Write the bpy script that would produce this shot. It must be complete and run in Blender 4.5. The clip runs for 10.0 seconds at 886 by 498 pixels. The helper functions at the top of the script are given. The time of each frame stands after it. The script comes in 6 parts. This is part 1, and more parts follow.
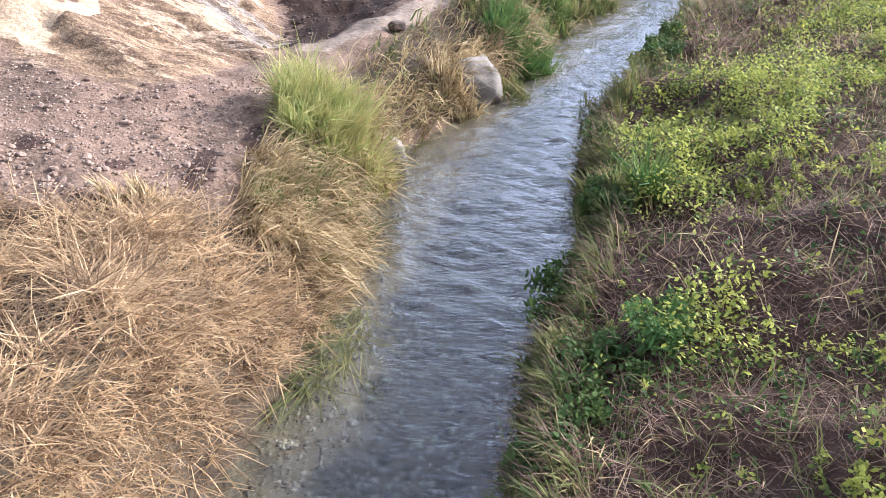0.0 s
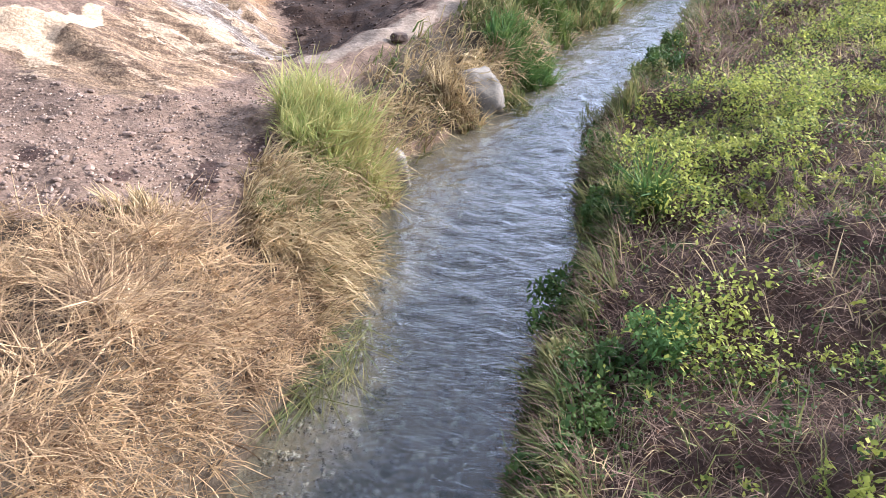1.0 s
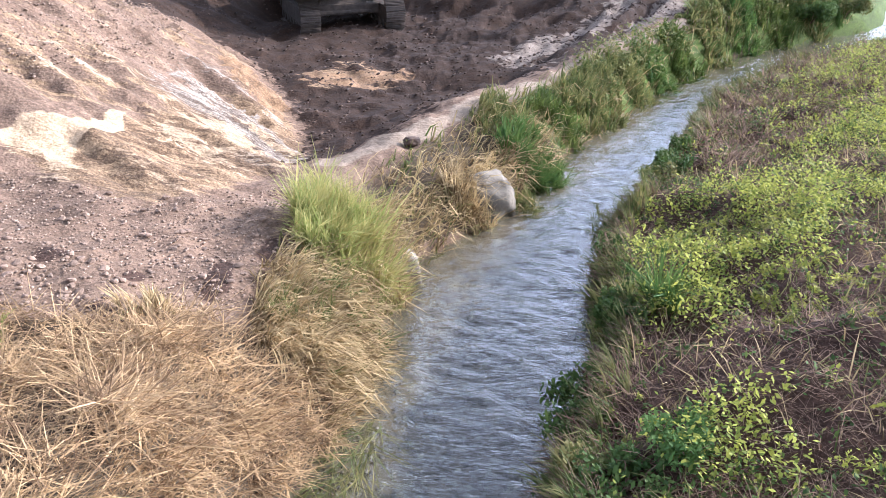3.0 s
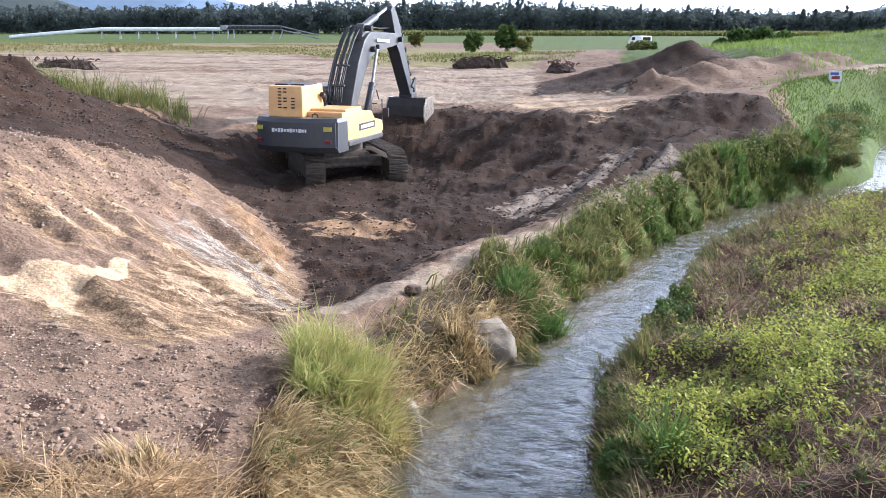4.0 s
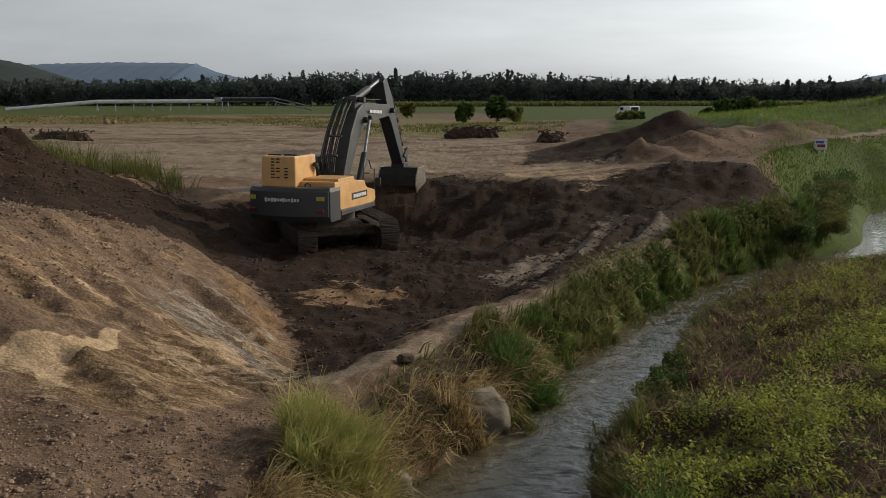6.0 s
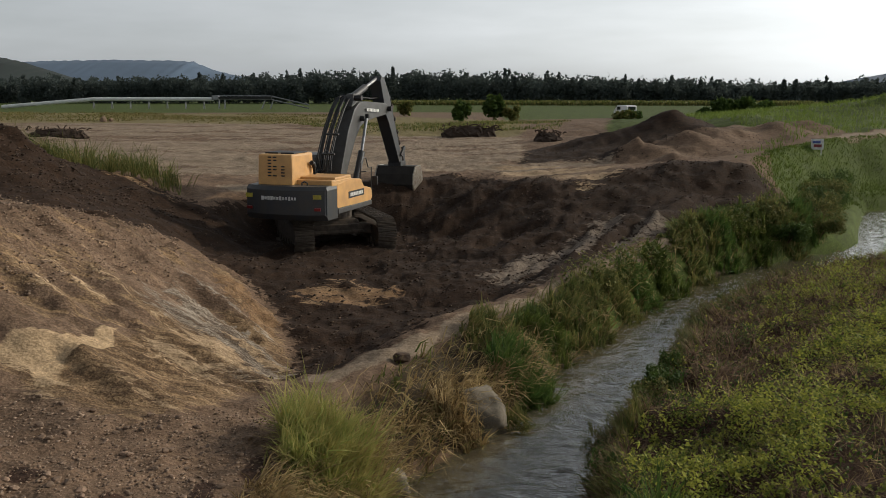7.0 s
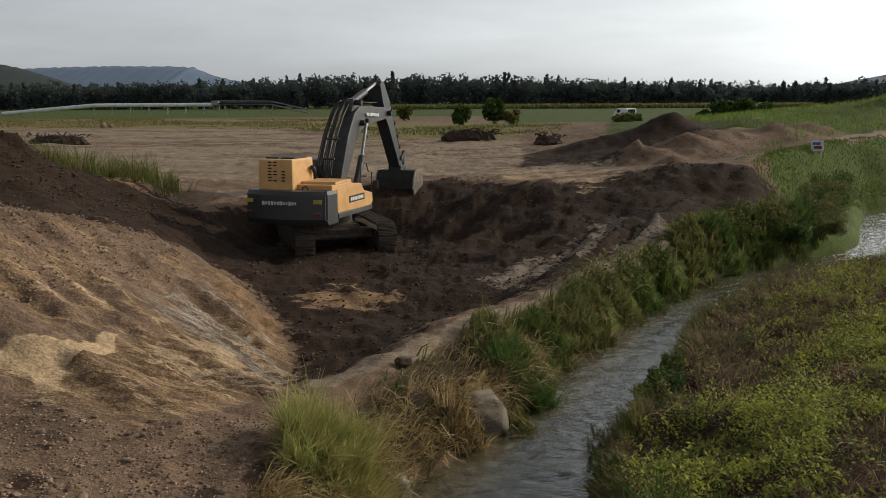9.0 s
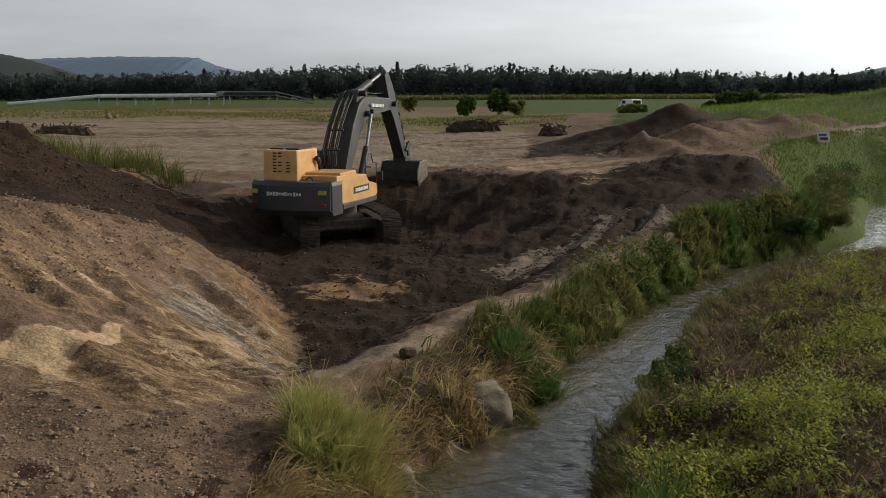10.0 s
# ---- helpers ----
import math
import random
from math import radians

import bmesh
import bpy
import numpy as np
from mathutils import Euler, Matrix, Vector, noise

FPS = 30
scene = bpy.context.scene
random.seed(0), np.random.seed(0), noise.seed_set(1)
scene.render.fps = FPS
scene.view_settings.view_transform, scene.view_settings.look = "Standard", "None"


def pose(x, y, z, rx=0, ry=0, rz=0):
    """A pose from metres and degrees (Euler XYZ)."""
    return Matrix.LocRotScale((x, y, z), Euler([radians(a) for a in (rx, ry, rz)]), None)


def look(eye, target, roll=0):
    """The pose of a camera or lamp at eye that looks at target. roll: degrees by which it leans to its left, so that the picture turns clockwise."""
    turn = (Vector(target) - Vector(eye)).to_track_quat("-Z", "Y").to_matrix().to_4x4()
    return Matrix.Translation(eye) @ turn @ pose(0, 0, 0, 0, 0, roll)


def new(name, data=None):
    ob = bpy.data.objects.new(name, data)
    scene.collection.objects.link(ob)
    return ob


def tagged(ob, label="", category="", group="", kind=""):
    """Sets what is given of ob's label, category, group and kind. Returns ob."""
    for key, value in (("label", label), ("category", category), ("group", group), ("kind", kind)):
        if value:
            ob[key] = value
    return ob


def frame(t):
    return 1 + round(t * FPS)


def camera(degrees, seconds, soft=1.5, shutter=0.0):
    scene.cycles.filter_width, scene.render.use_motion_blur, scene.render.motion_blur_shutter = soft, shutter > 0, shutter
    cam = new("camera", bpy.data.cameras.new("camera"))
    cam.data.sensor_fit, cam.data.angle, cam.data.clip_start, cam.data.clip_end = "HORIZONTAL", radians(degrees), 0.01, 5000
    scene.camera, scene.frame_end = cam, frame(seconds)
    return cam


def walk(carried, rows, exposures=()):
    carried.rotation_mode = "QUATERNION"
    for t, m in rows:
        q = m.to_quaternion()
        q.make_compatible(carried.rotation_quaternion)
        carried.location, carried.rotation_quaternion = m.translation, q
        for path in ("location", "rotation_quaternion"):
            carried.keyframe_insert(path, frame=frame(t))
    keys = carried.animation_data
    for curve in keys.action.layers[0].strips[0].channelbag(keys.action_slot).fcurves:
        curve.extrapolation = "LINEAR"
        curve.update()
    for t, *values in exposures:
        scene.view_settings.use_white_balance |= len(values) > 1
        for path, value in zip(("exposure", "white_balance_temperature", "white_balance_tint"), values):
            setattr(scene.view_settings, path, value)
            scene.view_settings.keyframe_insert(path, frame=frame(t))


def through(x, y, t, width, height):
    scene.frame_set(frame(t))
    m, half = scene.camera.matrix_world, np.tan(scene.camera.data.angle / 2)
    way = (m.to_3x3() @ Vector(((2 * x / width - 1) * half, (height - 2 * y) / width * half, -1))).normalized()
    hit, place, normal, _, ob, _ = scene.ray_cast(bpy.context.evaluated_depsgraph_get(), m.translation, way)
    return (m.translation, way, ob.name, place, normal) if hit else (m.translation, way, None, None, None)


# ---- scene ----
# ---------------------------------------------------------------- camera
cam = camera(53.0, 10.0, soft=0.65)
EYE = (0.0, 0.0, 5.5)
TURNS = [
    (0, 59.093, -0.378, -0.028), (0.5, 59.397, -0.261, 0.009), (1, 59.78, -0.236, 0.061), (1.5, 60.503, -0.146, 0.258),
    (2, 61.483, -0.126, 0.51), (3.5, 70.529, 0.042, 0.841), (4, 75.796, -0.083, 0.866), (4.5, 80.099, 0.001, 0.744),
    (5, 81.873, 0.232, 0.655), (5.5, 81.156, 0.208, 0.445), (6, 80.192, 0.123, 0.318), (7.5, 80.11, -0.163, 0.055),
    (8, 80.181, -0.171, -0.042), (8.5, 80.292, 0.0, 0.0), (9, 80.365, 0.292, 0.124), (9.5, 80.185, 0.39, 0.308),
    (10, 79.791, 0.251, 0.432)]
EXPOSURES = [(0, 1.08, 5150, 17), (2, 1.08, 5150, 17), (3.5, 1.13, 5150, 17), (4.0, 0.82, 5250, 14), (4.5, 0.05, 5650, 12), (5.0, -0.8, 6100, 8), (5.5, -1.3, 6350, 6), (6.0, -1.2, 6400, 6), (7.5, -1.15, 6400, 6), (10, -1.12, 6400, 6)]
walk(cam, [(t, pose(*EYE, rx, ry, rz)) for t, rx, ry, rz in TURNS], EXPOSURES)

# ---------------------------------------------------------------- sky and sun
SUN_AZ, SUN_EL = 67.0, 24.0     # degrees clockwise from +y, and above the horizon
world = bpy.data.worlds.new("world")
scene.world = world
world.use_nodes = True
wn, wl = world.node_tree.nodes, world.node_tree.links
wn.clear()
sky = wn.new("ShaderNodeTexSky")
sky.sky_type, sky.sun_disc = "NISHITA", False
sky.sun_elevation, sky.sun_rotation = radians(SUN_EL), radians(SUN_AZ)
sky.dust_density, sky.ozone_density = 1.6, 1.5
coord = wn.new("ShaderNodeTexCoord")
stretch = wn.new("ShaderNodeMapping")
stretch.inputs["Scale"].default_value = (1.6, 1.6, 9.0)
cloud = wn.new("ShaderNodeTexNoise")
cloud.inputs["Scale"].default_value, cloud.inputs["Detail"].default_value = 2.2, 7.0
cloud.inputs["Roughness"].default_value = 0.55
ramp = wn.new("ShaderNodeValToRGB")
ramp.color_ramp.elements[0].position, ramp.color_ramp.elements[1].position = 0.3, 0.75
ramp.color_ramp.elements[0].color, ramp.color_ramp.elements[1].color = (0.68, 0.68, 0.68, 1), (0.95, 0.95, 0.95, 1)
pale = wn.new("ShaderNodeRGBToBW")
lift = wn.new("ShaderNodeMix")
lift.data_type, lift.blend_type = "RGBA", "MULTIPLY"
lift.inputs[0].default_value, lift.inputs[7].default_value = 1.0, (2.8, 2.8, 2.85, 1)
veil = wn.new("ShaderNodeMix")
veil.data_type = "RGBA"
back = wn.new("ShaderNodeBackground")
back.inputs["Strength"].default_value = 0.1
out = wn.new("ShaderNodeOutputWorld")
wl.new(coord.outputs["Generated"], stretch.inputs["Vector"])
wl.new(stretch.outputs["Vector"], cloud.inputs["Vector"])
wl.new(cloud.outputs["Fac"], ramp.inputs["Fac"])
wl.new(ramp.outputs["Color"], veil.inputs[0])
wl.new(sky.outputs["Color"], veil.inputs[6])
wl.new(sky.outputs["Color"], pale.inputs["Color"])
wl.new(pale.outputs["Val"], lift.inputs[6])
even = wn.new("ShaderNodeMix")
even.data_type, even.blend_type = "RGBA", "ADD"
even.inputs[0].default_value, even.inputs[7].default_value = 1.0, (3.2, 3.45, 3.9, 1)
wl.new(lift.outputs[2], even.inputs[6])
# thin cloud glows round the veiled sun
beam = Vector((math.sin(radians(SUN_AZ)) * math.cos(radians(SUN_EL)), math.cos(radians(SUN_AZ)) * math.cos(radians(SUN_EL)), math.sin(radians(SUN_EL))))
facing = wn.new("ShaderNodeVectorMath")
facing.operation = "DOT_PRODUCT"
facing.inputs[1].default_value = beam
wl.new(coord.outputs["Generated"], facing.inputs[0])
glow = even.outputs[2]
for power, tint in ((2.0, (9.5, 9.2, 8.6, 1)), (14.0, (9.0, 8.4, 7.2, 1))):
    ahead = wn.new("ShaderNodeMath")
    ahead.operation = "MAXIMUM"
    wl.new(facing.outputs["Value"], ahead.inputs[0])
    ahead.inputs[1].default_value = 0.0
    narrow = wn.new("ShaderNodeMath")
    narrow.operation = "POWER"
    wl.new(ahead.outputs[0], narrow.inputs[0])
    narrow.inputs[1].default_value = power
    halo = wn.new("ShaderNodeMix")
    halo.data_type, halo.blend_type = "RGBA", "ADD"
    wl.new(narrow.outputs[0], halo.inputs[0])
    wl.new(glow, halo.inputs[6])
    halo.inputs[7].default_value = tint
    glow = halo.outputs[2]
rise = wn.new("ShaderNodeSeparateXYZ")
wl.new(coord.outputs["Generated"], rise.inputs[0])
thin = wn.new("ShaderNodeMapRange")
thin.inputs["From Min"].default_value, thin.inputs["From Max"].default_value = 0.3, 0.95
thin.inputs["To Min"].default_value, thin.inputs["To Max"].default_value = 1.0, 0.5
wl.new(rise.outputs["Z"], thin.inputs["Value"])
dome = wn.new("ShaderNodeVectorMath")
dome.operation = "SCALE"
wl.new(glow, dome.inputs[0])
wl.new(thin.outputs[0], dome.inputs["Scale"])
wl.new(dome.outputs["Vector"], veil.inputs[7])
wl.new(veil.outputs[2], back.inputs["Color"])
wl.new(back.outputs["Background"], out.inputs["Surface"])

sun = new("sun", bpy.data.lights.new("sun", "SUN"))
sun.data.energy, sun.data.angle, sun.data.color = 5.0, radians(1.0), (1.0, 0.86, 0.68)
sun.matrix_world = look(beam * 60, (0, 0, 0))

# ---------------------------------------------------------------- helpers
rng = np.random.default_rng(7)


def material(name, base, rough=0.8, metal=0.0, second=None, scale=8.0, fine=90.0, bump=0.3, depth=0.02, spread=(0.35, 0.7), island=0.0, piece=0.0, **more):
    """A surface with a base colour that varies at two scales, and a fine relief."""
    m = bpy.data.materials.new(name)
    m.use_nodes = True
    nt = m.node_tree
    b = nt.nodes["Principled BSDF"]
    b.inputs["Roughness"].default_value, b.inputs["Metallic"].default_value = rough, metal
    for key, value in more.items():
        b.inputs[key.replace("_", " ")].default_value = value
    second = second or tuple(c * 0.65 for c in base)
    pos = nt.nodes.new("ShaderNodeNewGeometry")
    a, f = nt.nodes.new("ShaderNodeTexNoise"), nt.nodes.new("ShaderNodeTexNoise")
    a.inputs["Scale"].default_value, a.inputs["Detail"].default_value = scale, 5
    f.inputs["Scale"].default_value, f.inputs["Detail"].default_value = fine, 3
    nt.links.new(pos.outputs["Position"], a.inputs["Vector"])
    nt.links.new(pos.outputs["Position"], f.inputs["Vector"])
    add = nt.nodes.new("ShaderNodeMath")
    add.operation = "MULTIPLY_ADD"
    add.inputs[1].default_value, add.inputs[2].default_value = 0.35, -0.17
    nt.links.new(f.outputs["Fac"], add.inputs[0])
    total = nt.nodes.new("ShaderNodeMath")
    nt.links.new(a.outputs["Fac"], total.inputs[0])
    nt.links.new(add.outputs[0], total.inputs[1])
    span = nt.nodes.new("ShaderNodeMapRange")
    span.inputs["From Min"].default_value, span.inputs["From Max"].default_value = spread
    nt.links.new(total.outputs[0], span.inputs["Value"])
    mix = nt.nodes.new("ShaderNodeMix")
    mix.data_type = "RGBA"
    mix.inputs[6].default_value, mix.inputs[7].default_value = (*second, 1), (*base, 1)
    nt.links.new(span.outputs[0], mix.inputs[0])
    colour = mix.outputs[2]
    for amount, source in ((island, pos.outputs["Random Per Island"]), (piece, None)):
        if not amount:
            continue
        if source is None:
            source = nt.nodes.new("ShaderNodeObjectInfo").outputs["Random"]
        bright = nt.nodes.new("ShaderNodeMapRange")
        bright.inputs["To Min"].default_value, bright.inputs["To Max"].default_value = 1 - amount, 1 + amount
        nt.links.new(source, bright.inputs["Value"])
        hsv = nt.nodes.new("ShaderNodeHueSaturation")
        nt.links.new(bright.outputs[0], hsv.inputs["Value"])
        nt.links.new(colour, hsv.inputs["Color"])
        colour = hsv.outputs["Color"]
    nt.links.new(colour, b.inputs["Base Color"])
    if bump:
        bp = nt.nodes.new("ShaderNodeBump")
        bp.inputs["Strength"].default_value, bp.inputs["Distance"].default_value = bump, depth
        nt.links.new(total.outputs[0], bp.inputs["Height"])
        nt.links.new(bp.outputs["Normal"], b.inputs["Normal"])
    return m


def finish(bm, name):
    me = bpy.data.meshes.new(name)
    bmesh.ops.recalc_face_normals(bm, faces=bm.faces)
    bm.to_mesh(me)
    bm.free()
    return me


def part(name, bm, mat, parent, label=""):
    me = finish(bm, name)
    me.materials.append(mat)
    ob = new(name, me)
    ob.parent = parent
    if label:
        tagged(ob, label)
    return ob


def thing(name, bm, mat, label, category, group="", kind=""):
    ob = part(name, bm, mat, None)
    return tagged(ob, label, category, group, kind)


def base(name, m, label, category, group=""):
    ob = new(name)
    ob.empty_display_size = 0.2
    ob.matrix_world = m
    return tagged(ob, label, category, group)


def sheet(name, verts, faces, mat, label, category, kind="stuff", smooth=False):
    me = bpy.data.meshes.new(name)
    me.from_pydata(verts, [], faces)
    me.materials.append(mat)
    if smooth:
        me.polygons.foreach_set("use_smooth", [True] * len(me.polygons))
    return tagged(new(name, me), label, category, kind=kind)


def quads_mesh(name, verts, n, mat):
    """A mesh from an array of vertices in which every n rows make one face."""
    count = len(verts) // n
    me = bpy.data.meshes.new(name)
    me.vertices.add(len(verts))
    me.vertices.foreach_set("co", np.asarray(verts, np.float32).ravel())
    me.loops.add(len(verts))
    me.loops.foreach_set("vertex_index", np.arange(len(verts), dtype=np.int32))
    me.polygons.add(count)
    me.polygons.foreach_set("loop_start", np.arange(count, dtype=np.int32) * n)
    me.update(calc_edges=True)
    me.materials.append(mat)
    return me


def box(bm, size, m=None, bevel=0.0, taper=None):
    """A bevelled box round the origin, or at the pose m; taper scales its top in x and y."""
    made = bmesh.ops.create_cube(bm, size=1.0)["verts"]
    for v in made:
        s = taper if taper and v.co.z > 0 else (1, 1)
        v.co = Vector((v.co.x * size[0] * s[0], v.co.y * size[1] * s[1], v.co.z * size[2]))
    if bevel:
        edges = list({e for v in made for e in v.link_edges})
        made = [v for v in bmesh.ops.bevel(bm, geom=edges, offset=bevel, segments=2, affect="EDGES", profile=0.6)["verts"]]
    if m is not None:
        bmesh.ops.transform(bm, matrix=m, verts=list(set(made)))
    return bm


def rod(bm, a, b, r, r2=None, seg=12):
    """A capped round bar from a to b."""
    a, b = Vector(a), Vector(b)
    m = Matrix.Translation((a + b) / 2) @ (b - a).to_track_quat("Z", "Y").to_matrix().to_4x4()
    bmesh.ops.create_cone(bm, cap_ends=True, segments=seg, radius1=r, radius2=r if r2 is None else r2, depth=(b - a).length, matrix=m)
    return bm


def tube(bm, pts, r, seg=8):
    """A round bar bent along the points, one closed skin."""
    pts = [Vector(p) for p in pts]
    rings = []
    for i, p in enumerate(pts):
        way = (pts[min(i + 1, len(pts) - 1)] - pts[max(i - 1, 0)]).normalized()
        q = way.to_track_quat("Z", "Y")
        rings.append([bm.verts.new(p + q @ Vector((r * math.cos(k * math.tau / seg), r * math.sin(k * math.tau / seg), 0))) for k in range(seg)])
    for a, b in zip(rings, rings[1:]):
        for k in range(seg):
            bm.faces.new((a[k], a[(k + 1) % seg], b[(k + 1) % seg], b[k]))
    bm.faces.new(rings[0][::-1])
    bm.faces.new(rings[-1])
    return bm


def prism(bm, outline, width, m=None, bevel=0.0):
    """An outline in the y-z plane, drawn out along x by the width and centred."""
    a = [bm.verts.new((-width / 2, y, z)) for y, z in outline]
    b = [bm.verts.new((width / 2, y, z)) for y, z in outline]
    n = len(a)
    made = a + b
    faces = [bm.faces.new(a[::-1]), bm.faces.new(b)]
    faces += [bm.faces.new((a[i], a[(i + 1) % n], b[(i + 1) % n], b[i])) for i in range(n)]
    if bevel:
        edges = list({e for f in faces for e in f.edges})
        made = bmesh.ops.bevel(bm, geom=edges, offset=bevel, segments=2, affect="EDGES", profile=0.6)["verts"]
    if m is not None:
        bmesh.ops.transform(bm, matrix=m, verts=list(set(made)))
    return bm


# ---------------------------------------------------------------- the lie of the land
def near(line, X, Y):
    """Distance to a polyline, signed positive on its left, and how far along it (in its points) the nearest place is."""
    X, Y = np.asarray(X, float), np.asarray(Y, float)
    xs, ys = np.array([p[0] for p in line]), np.array([p[1] for p in line])
    close = (X > xs.min() - 12) & (X < xs.max() + 12) & (Y > ys.min() - 12) & (Y < ys.max() + 12)
    if not close.all():
        found = [np.full(X.shape, 99.0), np.ones(X.shape), np.zeros(X.shape)]
        if close.any():
            for f, v in zip(found, near(line, X[close], Y[close])):
                f[close] = v
        return found
    best, side, along = np.full(X.shape, 1e9), np.ones(X.shape), np.zeros(X.shape)
    for i, (p, q) in enumerate(zip(line, line[1:])):
        dx, dy = q[0] - p[0], q[1] - p[1]
        u = np.clip(((X - p[0]) * dx + (Y - p[1]) * dy) / (dx * dx + dy * dy), 0, 1)
        ex, ey = X - p[0] - u * dx, Y - p[1] - u * dy
        d = np.hypot(ex, ey)
        win = d < best
        best = np.where(win, d, best)
        side = np.where(win, np.sign(dx * ey - dy * ex), side)
        along = np.where(win, i + u, along)
    return best, side, along


def inside(poly, X, Y):
    """Signed distance to a closed outline: positive inside, -99 far away."""
    X, Y = np.asarray(X, float), np.asarray(Y, float)
    xs, ys = zip(*poly)
    close = (X > min(xs) - 4) & (X < max(xs) + 4) & (Y > min(ys) - 4) & (Y < max(ys) + 4)
    if not close.all():
        found = np.full(X.shape, -99.0)
        if close.any():
            found[close] = inside(poly, X[close], Y[close])
        return found
    hit = np.zeros(X.shape, bool)
    for (ax, ay), (bx, by) in zip(poly, poly[1:] + poly[:1]):
        cross = (ay > Y) != (by > Y)
        xs = ax + (Y - ay) * (bx - ax) / ((by - ay) or 1e-9)
        hit ^= cross & (X < xs)
    d = near(poly + poly[:1], X, Y)[0]
    return np.where(hit, d, -d)


WATER_LEFT = [(-2.9, -8), (-2.3, 3), (-1.9, 5.2), (-1.65, 5.9), (-1.15, 7.8), (-0.95, 10.0), (-0.6, 12.0), (0.7, 13.9), (2.5, 17.8), (4.0, 20.3), (5.4, 23.0),
              (8.4, 27.0), (11.6, 29.5), (14.4, 31.4), (15.6, 33.0), (17.2, 36.5), (20, 42), (34, 50), (70, 64)]
WATER_RIGHT = [(0.0, -8), (0.3, 3), (0.53, 5.2), (0.85, 6.8), (1.26, 7.8), (1.74, 9.35), (1.85, 11.0), (2.1, 12.2), (3.4, 15.0), (4.8, 18.1), (6.1, 21.4),
               (8.3, 24.6), (11.2, 28.0), (13.8, 29.4), (16.5, 30.4), (22, 33), (36, 40), (72, 54)]
